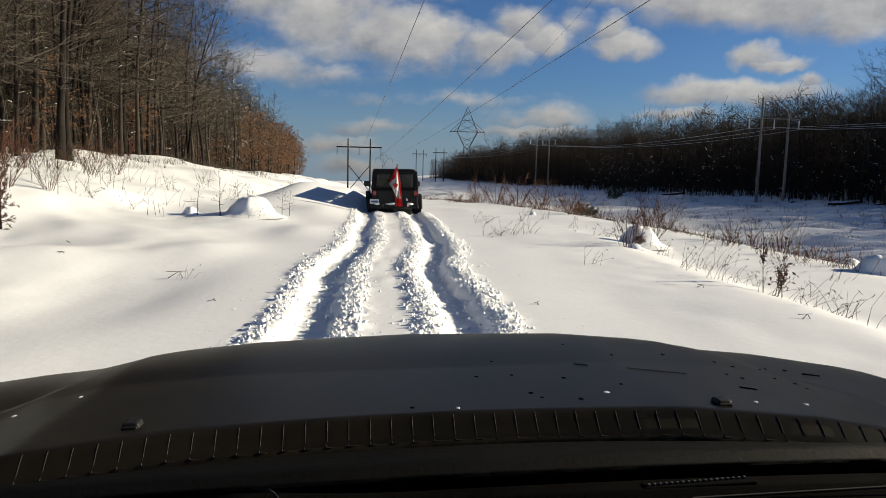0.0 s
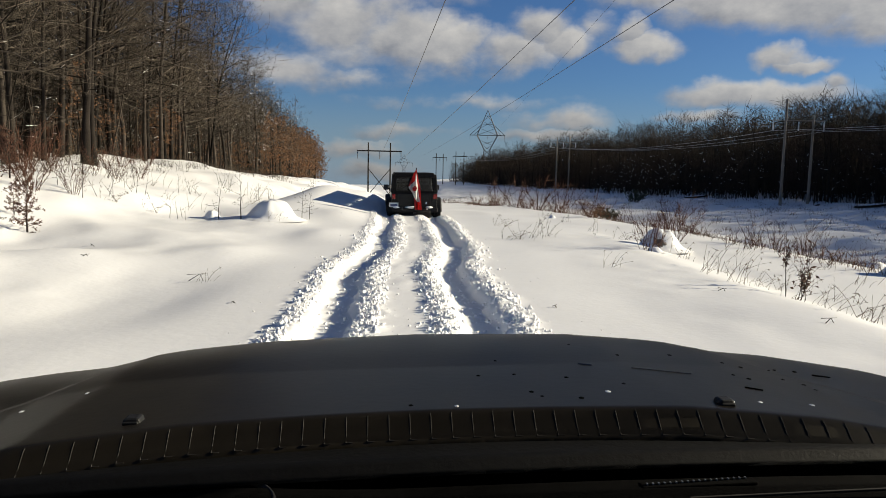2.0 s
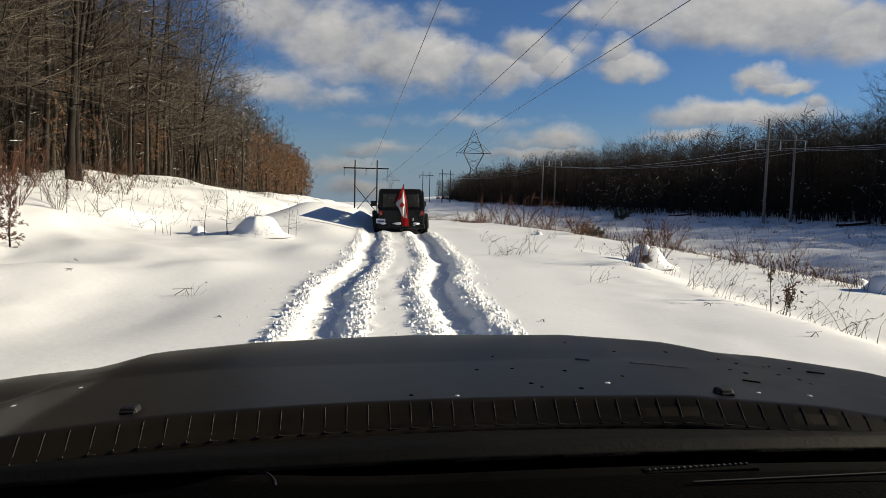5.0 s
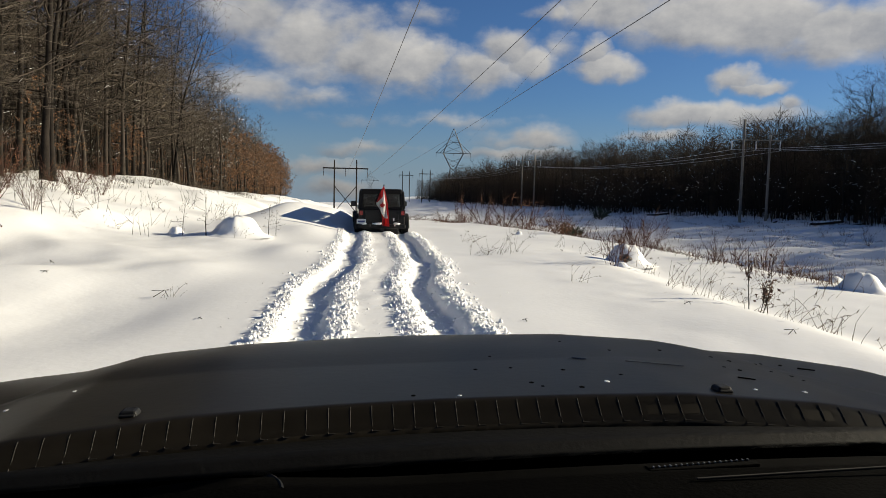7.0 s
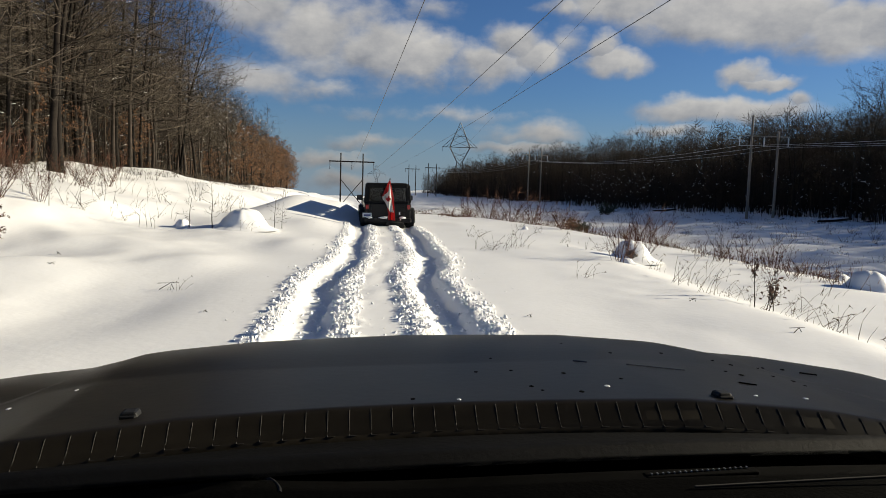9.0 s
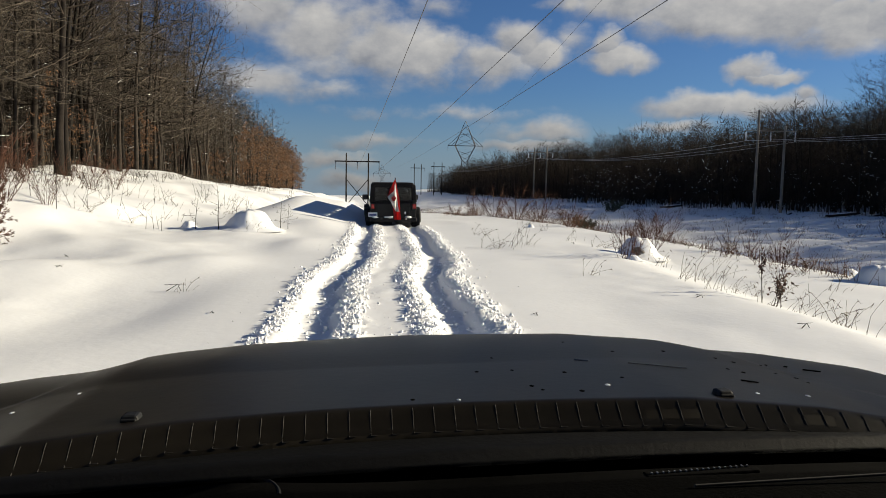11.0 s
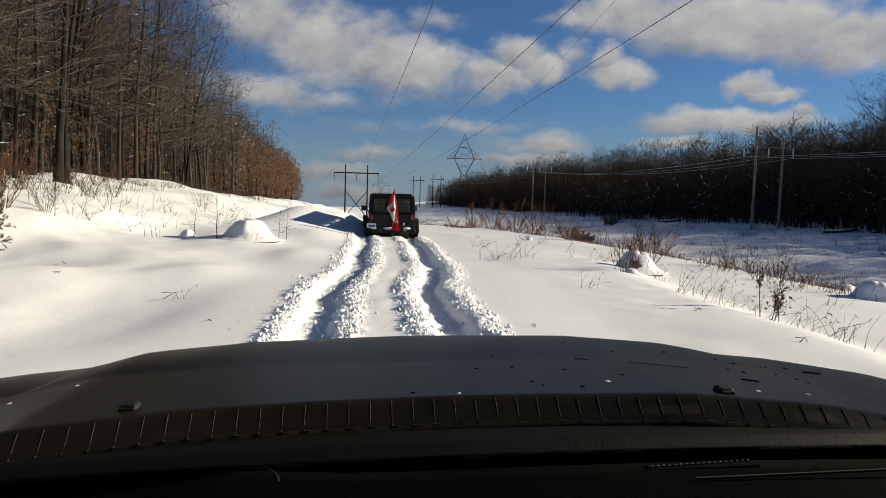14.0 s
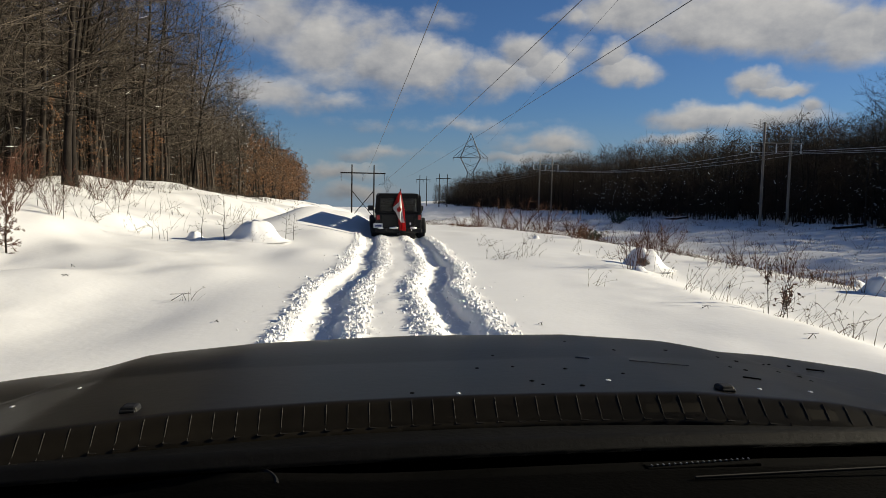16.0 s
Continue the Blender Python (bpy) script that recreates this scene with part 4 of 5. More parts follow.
def undergrowth(name, seed, clumps, place, mat, label, h, each=10):
    """Clumps of low dry brush, too many to count, as one scatter."""
    rng = np.random.default_rng(seed)
    cx, cy = place(rng, clumps)
    cs = 0.5 + 0.8 * rng.random(clumps)
    x = np.repeat(cx, each) + rng.normal(0, 0.22, clumps * each)
    y = np.repeat(cy, each) + rng.normal(0, 0.22, clumps * each)
    s = np.repeat(cs, each) * (0.6 + 0.6 * rng.random(clumps * each)) * h
    P = np.stack([x, y, height(x, y) - 0.05], -1)
    d = rng.normal(0, 0.38, (clumps * each, 3))
    d[:, 2] = 1
    st = Sticks()
    Q = P + d * s[:, None]
    st.cones = np.concatenate([P, Q, np.full((len(P), 1), 0.009)], 1)
    side = np.concatenate([P + (Q - P) * 0.5, P + (Q - P) * 0.5 + rng.normal(0, 0.3, (len(P), 3)) * s[:, None] * [1, 1, 0.5] + np.stack([s * 0, s * 0, s * 0.3], -1), np.full((len(P), 1), 0.007)], 1)
    st.cones = np.concatenate([st.cones, side])
    tagged(from_mesh(name, st.mesh(name), mat), label, "brush", kind="stuff")


def hollow_spots(rng, n):
    y = 17 + 95 * rng.random(n) ** 1.3
    a = road_x(y) + np.interp(y, [16, 20, 28, 38, 48], [10.5, 8.5, 7, 5.5, 5])
    return a + (np.interp(y, *RIGHT_EDGE) - 1 - a) * rng.random(n) ** 1.5, y


def bank_spots(rng, n):
    y = 19 + 60 * rng.random(n) ** 1.3
    return np.interp(y, *LEFT_EDGE) + 4.2 - 6.0 * rng.random(n) ** 0.7, y


def slope_spots(rng, n):
    y = 17 + 16 * rng.random(n)
    return np.interp(y, *LEFT_EDGE) + 1.0 + 7.5 * rng.random(n) ** 1.5, y


def lip_spots(rng, n):
    y = 15 + 45 * rng.random(n) ** 1.4
    return road_x(y) + np.interp(y, [12, 16, 20, 28, 38, 48], [11, 9.4, 7.6, 6.5, 4.8, 4.2]) + rng.normal(0.6, 0.5, n), y


undergrowth("hollow_brush", 71, 520, hollow_spots, TWIG_RED, "low dry brush scattered over the shaded snow hollow", 0.45)
undergrowth("hollow_grass", 74, 1700, hollow_spots, STRAW, "short dry grass poking through the shaded snow", 0.2, 8)
undergrowth("bank_brush", 72, 190, bank_spots, TWIG, "low dry brush along the edge of the sunlit wood", 0.6)
undergrowth("bank_stalks", 75, 20, slope_spots, BARK_DARK_AND_SHADE, "thin dark stalks and twigs standing in the snow of a bank", 0.75, 4)
undergrowth("lip_brush", 73, 42, lip_spots, TWIG_RED, "reddish dry brush along the edge of the snow hollow", 0.45, 9)


def rust_bushes():
    model = tree_model(350, "rust_bush", 1.25, 0.022, (BARK_DARK_AND_SHADE, TWIG_RED), LEAF_BROWN, limbs=40, subs=3, twigs=3, leaves=4, first=0.05, reach=0.30, leaf=0.014)
    for x, y, s in ((-9.35, 14.2, 1.0), (-12.9, 18.9, 1.1), (-10.3, 15.2, 0.6)):
        plant("bush", model, spot(x, y, s, x), "small bushy young tree with dry red-brown leaves in snow", "bush", "rust bushes on the bank")


rust_bushes()


def fallen_log(x, y, length, r, turn, lean):
    """A dead stem lying half in the snow at the foot of a wood, with snow along its back."""
    root = empty("fallen_log", Matrix.Translation((x, y, ground_z(x, y))) @ pose(0, 0, 0, 0, -lean, turn), "dark fallen log with snow along its back", "log", "fallen logs")
    bm = bmesh.new()
    add_tube(bm, (-length / 2, 0, r * 0.5), (length * 0.1, 0.05, r * 0.9), r, r * 0.8, 9)
    add_tube(bm, (length * 0.08, 0.05, r * 0.9), (length / 2, -0.1, r * 1.2), r * 0.8, r * 0.5, 9)
    add_tube(bm, (length * 0.15, 0, r), (length * 0.3, 0.25, r + 0.7), r * 0.35, r * 0.12, 6)
    part("stem", bm, BARK_DARK_AND_SHADE, root)
    bm = bmesh.new()
    add_tube(bm, (-length * 0.45, 0, r * 1.25), (length * 0.42, 0, r * 1.75), r * 0.55, r * 0.35, 8)
    part("snow_cover", bm, SNOW, root, "strip of snow on the log", smooth=True)


for x, y, length, r, turn, lean in ((39.5, 71.0, 3.6, 0.20, 8, 4), (42.8, 72.5, 2.6, 0.15, -14, 9), (36.5, 77.0, 2.2, 0.13, 30, 14), (30.0, 96.0, 3.0, 0.2, -6, 5)):
    fallen_log(x, y, length, r, turn, lean)


def fallen_twig(x, y, size, turn):
    """A small broken twig that lies on or sticks out of the snow."""
    bm = bmesh.new()
    add_tube(bm, (-size, 0, 0.01), (0, 0.02, size * 0.7), 0.006, 0.004, 5)
    add_tube(bm, (size * 0.35, 0, 0.0), (0, 0.02, size * 0.7), 0.005, 0.003, 5)
    add_tube(bm, (-size * 1.2, 0.05, size * 0.62), (size * 0.7, 0.0, size * 0.72), 0.004, 0.002, 5)
    ob = part("fallen_twig", bm, BARK_DARK_AND_SHADE, m=Matrix.Translation((x, y, ground_z(x, y) - 0.01)) @ pose(0, 0, 0, 0, 0, turn))
    tagged(ob, "small dark broken twig lying in fresh snow", "twig", "fallen twigs")


for x, y, size, turn in ((-4.1, 10.3, 0.16, 10), (3.35, 19.0, 0.10, 70), (-6.2, 10.9, 0.06, 40), (-2.9, 8.4, 0.04, 120), (4.1, 7.9, 0.09, 20), (1.1, 8.6, 0.05, 80), (-7.4, 13.2, 0.08, 150), (3.7, 10.2, 0.07, -30)):
    fallen_twig(x, y, size, turn)


# ---------------------------------------------------------------- mounds and stones
def dome(name, x, y, w, d, h, seed, label, category, bare=0.0):
    """A boulder under a rounded cap of snow; bare: how much rock shows low on its side."""
    bm = bmesh.new()
    profile = [(0.0, 1.0), (0.12, 0.995), (0.25, 0.97), (0.38, 0.92), (0.5, 0.82), (0.6, 0.67), (0.7, 0.48), (0.8, 0.30), (0.92, 0.15), (1.08, 0.05), (1.35, -0.06)]
    rings = []
    for r, k in profile:
        ring = []
        for q in range(36):
            a = 2 * math.pi * q / 36
            n = 1.0 if r == 0 else 1 + 0.13 * noise.noise(Vector((math.cos(a) * 1.2 + seed, math.sin(a) * 1.2, r))) + 0.05 * noise.noise(Vector((math.cos(a) * 3, math.sin(a) * 3 + seed, r * 4)))
            dent = 0.09 * h * noise.noise(Vector((math.cos(a) * r * 4, math.sin(a) * r * 4, seed * 3))) + 0.045 * h * noise.noise(Vector((math.cos(a) * r * 11, math.sin(a) * r * 11, seed * 5)))
            ring.append(bm.verts.new((math.cos(a) * r * w / 2 * n, math.sin(a) * r * d / 2 * n, h * k * (0.5 + 0.5 * n) + dent * (k > 0))))
        rings.append(ring)
    for a, b in zip(rings, rings[1:]):
        for q in range(36):
            bm.faces.new((a[q], b[q], b[(q + 1) % 36], a[(q + 1) % 36]))
    bmesh.ops.remove_doubles(bm, verts=bm.verts, dist=0.0005)
    bmesh.ops.recalc_face_normals(bm, faces=bm.faces)
    root = empty(name, Matrix.Translation((x, y, ground_z(x, y) - 0.02)), label, category)
    part("snow_cap", bm, SNOW, root, smooth=True)
    if bare:
        bm = bmesh.new()
        bmesh.ops.create_icosphere(bm, subdivisions=3, radius=1)
        for v in bm.verts:
            n = noise.noise(v.co * 2.2 + Vector((seed, 4, 0))) * 0.3
            v.co = Vector((v.co.x * w * 0.13 * (1 + n) - w * 0.08, v.co.y * d * 0.22 * (1 + n) - d * 0.26, (v.co.z * 0.22 * (1 + n) + 0.34) * h))
        part("stone", bm, ROCK, root, "bare dark stone face", smooth=False)
    return root


dome("snow_mound", -5.85, 20.0, 1.6, 1.5, 0.56, 1.0, "rounded boulder buried under a smooth cap of snow", "mound")
dome("snow_mound", -7.62, 20.0, 0.55, 0.5, 0.24, 2.0, "small stone under a lumpy cap of snow", "mound")
dome("boulder", 4.62, 17.2, 1.15, 1.0, 0.5, 3.0, "snow-capped boulder with a bare dark face", "boulder", bare=1.0)
dome("snow_mound", 4.15, 15.9, 0.42, 0.3, 0.12, 4.0, "low stone under snow beside a shrub", "mound")
dome("snow_mound", 9.9, 17.4, 0.8, 0.5, 0.2, 5.0, "low snow-covered stone in shade", "mound")
dome("snow_mound", 9.3, 15.2, 1.2, 0.9, 0.42, 6.0, "snow-covered boulder on the open bench", "mound")
dome("snow_mound", 2.9, 25.6, 0.3, 0.25, 0.14, 7.0, "small snow-covered stone beside a shrub", "mound")


# ---------------------------------------------------------------- power lines
def h_frame(x, y, spacing, tall, arm, turn, label, braces=True, light=False, stagger=0.0, drop=1.4, arm_drop=1.6, timber=0.24):
    """Two wooden poles with a crossarm, insulator strings and crossed braces. Gives the foot of each string."""
    wood = POLE_WOOD if light else POLE_DARK
    z = min(ground_z(x, y), ground_z(x + spacing, y))
    m = Matrix.Translation((x, y, z - 0.3)) @ pose(0, 0, 0, 0, 0, turn)
    root = empty("power_pole", m, label, "power pole", "wooden power poles")
    for k, s in enumerate((-1, 1)):
        part("pole", tube((s * spacing / 2, 0, 0), (s * spacing / 2, 0, tall + 0.3 - (stagger if s > 0 else 0)), 0.17, 0.12, 10), wood, root)
    az = tall + 0.3 - arm_drop
    part("crossarm", box((0, 0.16, az), (arm, timber * 0.66, timber), 0.02), wood, root)
    if braces:
        for s in (-1, 1):
            part("brace", tube((-s * spacing / 2, -0.14 * s, az - 3.4), (s * spacing / 2, -0.14 * s, 0.9), 0.07, 0.07, 6), wood, root)
    feet = []
    for s in (-1, 0, 1):
        bx = s * (arm / 2 - 0.15)
        bm = bmesh.new()
        for i in range(8):
            add_tube(bm, (bx, 0.16, az - 0.15 - i * drop / 8), (bx, 0.16, az - 0.15 - (i + 0.72) * drop / 8), 0.045, 0.11, 8)
        add_tube(bm, (bx, 0.16, az), (bx, 0.16, az - 0.15 - drop), 0.02, 0.02, 6)
        part("insulator", bm, INSULATOR if light else INSULATOR_DARK, root)
        feet.append(m @ Vector((bx, 0.16, az - 0.15 - drop)))
    return feet


def wire(points, r, mat, label):
    cu = bpy.data.curves.new("wire", "CURVE")
    cu.dimensions, cu.bevel_depth, cu.bevel_resolution, cu.use_fill_caps = "3D", r, 1, True
    sp = cu.splines.new("POLY")
    sp.points.add(len(points) - 1)
    for k, p in enumerate(points):
        sp.points[k].co = (*p, 1)
    cu.materials.append(mat)
    tmp = bpy.data.objects.new("wire", cu)
    me = bpy.data.meshes.new_from_object(tmp)
    bpy.data.objects.remove(tmp)
    ob = new("power_wire", me)
    tagged(ob, label, "wire", "wires of the power lines")


def span(a, b, sag, n=28):
    a, b = Vector(a), Vector(b)
    return [a.lerp(b, k / n) - Vector((0, 0, sag * 4 * (k / n) * (1 - k / n))) for k in range(n + 1)]


def beyond(a, b, k):
    """The point k times as far from a as b is."""
    return Vector(a) + (Vector(b) - Vector(a)) * k


def lattice_tower(x, y, foot_z, tall, arm, turn, label, wf=0.56, cf=0.725, wide=1.0):
    """A steel lattice tower: a narrow body, a V to the crossarm and a peak."""
    m = Matrix.Translation((x, y, foot_z)) @ pose(0, 0, 0, 0, 0, turn)
    root = empty("lattice_tower", m, label, "power tower", "steel power towers")
    wz, cz = tall * wf, tall * cf
    base, waist, top = 0.10 * tall, 0.032 * tall * wide, 0.115 * tall * wide
    depth = 0.6
    r = 0.085 * tall * wide / 22.6

    def corner(half, z, sx, sy):
        return Vector((sx * half, sy * half * depth, z))

    body, vee, peak, cross = bmesh.new(), bmesh.new(), bmesh.new(), bmesh.new()
    n = 6
    for sx, sy in ((-1, -1), (1, -1), (1, 1), (-1, 1)):
        add_tube(body, corner(base, -1.0, sx, sy), corner(waist, wz, sx, sy), r * 1.2, r, 5)
        add_tube(vee, corner(waist, wz, sx, sy), corner(top, cz, sx, sy * 0.5), r, r, 5)
        add_tube(peak, corner(top, cz, sx, sy * 0.5), Vector((sx * 0.12, sy * 0.1, tall)), r, r * 0.7, 5)
    for k in range(n):
        a, b = k / n, (k + 1) / n
        ha, hb = base + (waist - base) * a, base + (waist - base) * b
        for s1, s2 in (((-1, -1), (1, -1)), ((1, -1), (1, 1)), ((1, 1), (-1, 1)), ((-1, 1), (-1, -1))):
            add_tube(body, corner(ha, wz * a, *s1), corner(hb, wz * b, *s2), r * 0.6, None, 4)
            add_tube(body, corner(ha, wz * a, *s2), corner(hb, wz * b, *s1), r * 0.6, None, 4)
    for s in (-1, 1):
        for k in range(3):
            a, b = k / 3, (k + 1) / 3
            pa = corner(waist, wz, s, 0).lerp(corner(top, cz, s, 0), a)
            pb = corner(waist, wz, -s, 0).lerp(corner(top, cz, -s, 0), b)
            if k < 2:
                add_tube(vee, pa, pb, r * 0.6, None, 4)
        for k in range(3):
            a, b = k / 3.6, (k + 1) / 3.6
            pa = Vector((s * top, 0, cz)).lerp(Vector((0, 0, tall)), a)
            pb = Vector((-s * top, 0, cz)).lerp(Vector((0, 0, tall)), b)
            add_tube(peak, pa, pb, r * 0.55, None, 4)
        add_tube(cross, (s * arm / 2, 0, cz), (0, -0.3, cz), r, None, 5)
        add_tube(cross, (s * arm / 2, 0, cz), (0, 0.3, cz), r, None, 5)
        add_tube(cross, (s * arm / 2, 0, cz), (s * top * 0.62, 0, cz + (tall - cz) * 0.42), r * 0.7, None, 5)
        add_tube(cross, (s * (arm / 2 + top) / 2, 0, cz), (s * top * 0.8, 0, cz + (tall - cz) * 0.22), r * 0.6, None, 4)
    add_tube(peak, (-top * 0.55, 0, cz + (tall - cz) * 0.45), (top * 0.55, 0, cz + (tall - cz) * 0.45), r * 0.7, None, 4)
    for nm, bm in (("body", body), ("head", vee), ("peak", peak), ("crossarm", cross)):
        part(nm, bm, STEEL, root)
    feet = []
    for s in (-1, 0, 1):
        bx = s * arm / 2 * 0.985
        bm = bmesh.new()
        for i in range(9):
            add_tube(bm, (bx, 0, cz - 0.1 - i * 0.22), (bx, 0, cz - 0.1 - (i + 0.7) * 0.22), 0.05, 0.14, 8)
        add_tube(bm, (bx, 0, cz), (bx, 0, cz - 2.1), 0.03, None, 5)
        part("insulator", bm, INSULATOR_DARK, root)
        feet.append(m @ Vector((bx, 0, cz - 2.1)))
    return feet


def power_lines():
    near = h_frame(-18.6, 135, 4.25, 10.7, 8.7, 6, "dark wooden two-pole power frame with crossed braces")
    tower = lattice_tower(5.7, 360, -0.9, 36.2, 18.0, 5, "grey steel lattice power tower rising behind a dark wood", 0.45, 0.654, 1.25)
    tower_far = lattice_tower(-43.0, 420, -5.0, 19.5, 10.5, 5, "distant grey steel lattice power tower")
    # three conductors come over from behind and run to the frames ahead
    wire(span(near[1], beyond(near[1], (-2.10, 40, 11.64), 2.0), 0.9), 0.024, WIRE, "dark overhead power conductor")
    wire(span(near[2], beyond(near[2], (5.62, 40, 12.63), 2.0), 0.9), 0.024, WIRE, "dark overhead power conductor")
    wire(span((-33, 400, 12.2), beyond((-33, 400, 12.2), (10.87, 40, 12.80), 1.35), 1.6, 40), 0.025, WIRE, "dark overhead power conductor")
    wire(span(tower[1], beyond(tower[1], (10.5, 60, 16.5), 2.2), 1.0, 40), 0.012, WIRE, "thin dark overhead wire")
    # the lower line along the shaded wood
    first = h_frame(36.1, 80.5, 3.2, 11.7, 6.2, 6, "pale weathered two-pole power frame before a wood", braces=False, light=True, stagger=1.7, drop=1.0, arm_drop=2.3, timber=0.10)
    second = h_frame(19.3, 156, 2.8, 11.5, 5.8, 6, "pale weathered two-pole power frame before a wood", braces=False, light=True, stagger=-0.3, drop=1.0, arm_drop=1.0, timber=0.12)
    third = h_frame(-5.4, 242, 2.8, 11.5, 5.0, 6, "distant two-pole power frame before a wood", braces=False, stagger=0.2, drop=1.0)
    fourth = h_frame(-13.4, 262, 2.6, 11.5, 5.4, 6, "distant two-pole power frame against the sky", braces=False, stagger=0.2, drop=1.0)
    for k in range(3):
        # the spans nearest the view take the pale colour for sunshine on them
        wire(span(first[k], second[k], 1.2), 0.014, WIRE_SUNLIT, "overhead wire in a sunlit colour before a dark wood")
        wire(span(first[k], Vector(first[k]) + Vector((19, -88, 0.8)), 1.2), 0.014, WIRE_SUNLIT, "overhead wire in a sunlit colour before a dark wood")
        wire(span(second[k], third[k], 1.4), 0.018, WIRE, "overhead wire before a dark wood")


power_lines()


# ---------------------------------------------------------------- the leading vehicle
def wheel(parent, x, y, z, r, w, name="wheel", turn=None):
    tyre_profile = [(r * 0.62, -w / 2 * 0.8), (r * 0.9, -w / 2), (r * 0.985, -w / 2 * 0.82), (r, -w / 4), (r, w / 4), (r * 0.985, w / 2 * 0.82), (r * 0.9, w / 2), (r * 0.62, w / 2 * 0.8)]
    m = Matrix.Translation((x, y, z)) @ (turn if turn is not None else Matrix())
    bm = lathe(tyre_profile, 30)
    # tread blocks
    for k in range(30):
        a = 2 * math.pi * (k + 0.5) / 30
        for s in (-1, 1):
            add_box(bm, (s * w * 0.27, math.cos(a) * r, math.sin(a) * r), (w * 0.38, 0.045, 0.022), 0, 1, Matrix.Rotation(a - math.pi / 2, 3, "X"))
    tyre = part(name, bm, RUBBER, parent, m=m)
    bm = lathe([(r * 0.60, -w / 2 * 0.72), (r * 0.58, -w / 2 * 0.5), (r * 0.2, -w / 2 * 0.42), (r * 0.2, w / 2 * 0.6), (r * 0.58, w / 2 * 0.66), (r * 0.60, w / 2 * 0.78)], 24)
    part("rim", bm, RIM, tyre)
    return tyre


def leaf_outline(s):
    half = [(0, 1.0), (0.16, 0.68), (0.32, 0.76), (0.26, 0.34), (0.52, 0.56), (0.58, 0.42), (0.86, 0.46), (0.76, 0.22), (0.88, 0.12), (0.46, -0.22), (0.52, -0.40), (0.06, -0.32), (0.06, -0.75)]
    return [(x * s, y * s) for x, y in half] + [(-x * s, y * s) for x, y in half[:0:-1]]


def leading_vehicle():
    g = 0.11
    root = empty("off_road_car", Matrix.Translation((-2.16, 25.6, g - 0.37)) @ pose(0, 0, 0, 0.6, -0.8, 8.0) @ Matrix.Scale(1.08, 4),
                 "black boxy off-road car with a flag, stopped in deep snow", "car")
    # tub with its rear face towards the tracks; x across, y ahead, z up
    bm = bmesh.new()
    add_box(bm, (0, 1.95, 0.86), (1.56, 3.9, 0.56), 0.05)
    add_box(bm, (0, 3.1, 1.16), (1.30, 1.5, 0.12), 0.05)
    part("body", bm, JEEP_BLACK, root, smooth=False)
    part("tailgate", box((0.0, -0.02, 0.86), (1.12, 0.05, 0.50), 0.02), JEEP_BLACK, root)
    top = bmesh.new()
    add_box(top, (0, 1.12, 1.76), (1.40, 2.3, 0.09), 0.035, 0.95)
    for s in (-1, 1):
        lean = Matrix.Rotation(s * radians(-4.5), 3, "Y")
        add_box(top, (s * 0.70, 0.07, 1.43), (0.16, 0.14, 0.62), 0.03, 1, lean)
        add_box(top, (s * 0.715, 0.95, 1.43), (0.07, 0.12, 0.62), 0.02, 1, lean)
        add_box(top, (s * 0.70, 2.15, 1.43), (0.07, 0.10, 0.64), 0.02, 1, lean @ Matrix.Rotation(radians(14), 3, "X"))
    add_box(top, (0, 0.03, 1.69), (1.36, 0.10, 0.10), 0.02)
    add_box(top, (0, 0.03, 1.155), (1.42, 0.10, 0.09), 0.02)
    part("hard_top", top, SOFT_TOP, root, "matt black hard top")
    w = part("rear_window", box((0, 0.02, 1.42), (1.24, 0.012, 0.46), 0.004), TINTED, root, "tinted rear glass")
    part("wiper", tube((-0.05, 0.0, 1.2), (0.30, -0.005, 1.26), 0.010), PLASTIC, w)
    for s in (-1, 1):
        part("side_window", box((s * 0.70, 0.52, 1.42), (0.012, 0.76, 0.44), 0.004, 1, Matrix.Rotation(s * radians(-4.5), 3, "Y")), TINTED, root)
        part("door_window", box((s * 0.70, 1.55, 1.42), (0.012, 1.06, 0.44), 0.004, 1, Matrix.Rotation(s * radians(-4.5), 3, "Y")), TINTED, root)
    part("windscreen", box((0, 2.22, 1.43), (1.28, 0.012, 0.52), 0.004, 1, Matrix.Rotation(radians(14), 3, "X")), TINTED, root)
    for s in (-1, 1):
        bm = bmesh.new()
        add_box(bm, (s * 0.36, 1.25, 1.22), (0.46, 0.16, 0.55), 0.06)
        add_box(bm, (s * 0.36, 1.23, 1.56), (0.24, 0.10, 0.17), 0.04)
        part("seat", bm, PLASTIC, root)
    bm = bmesh.new()
    add_box(bm, (0, 0.72, 1.17), (1.22, 0.18, 0.46), 0.06)
    for x in (-0.36, 0.36):
        add_box(bm, (x, 0.72, 1.47), (0.24, 0.11, 0.15), 0.04)
    part("rear_bench", bm, PLASTIC, root)
    part("dash_top", box((0, 2.02, 1.20), (1.30, 0.40, 0.16), 0.05), PLASTIC, root)
    part("roll_bar", tube((-0.62, 1.0, 1.62), (0.62, 1.0, 1.62), 0.04), PLASTIC, root)
    # wheels, flares, lamps
    for s in (-1, 1):
        for y in (0.62, 3.05):
            wheel(root, s * 0.79, y, 0.40, 0.41, 0.27)
            bm, rings = bmesh.new(), []
            for k in range(13):
                c, d = math.cos(math.pi * k / 12), math.sin(math.pi * k / 12)
                rings.append([bm.verts.new((s * (0.86 + dx), y + c * r, 0.46 + d * (r - 0.02))) for dx, r in ((-0.09, 0.525), (0.05, 0.525), (0.09, 0.505), (0.09, 0.465), (0.07, 0.475), (-0.09, 0.475))])
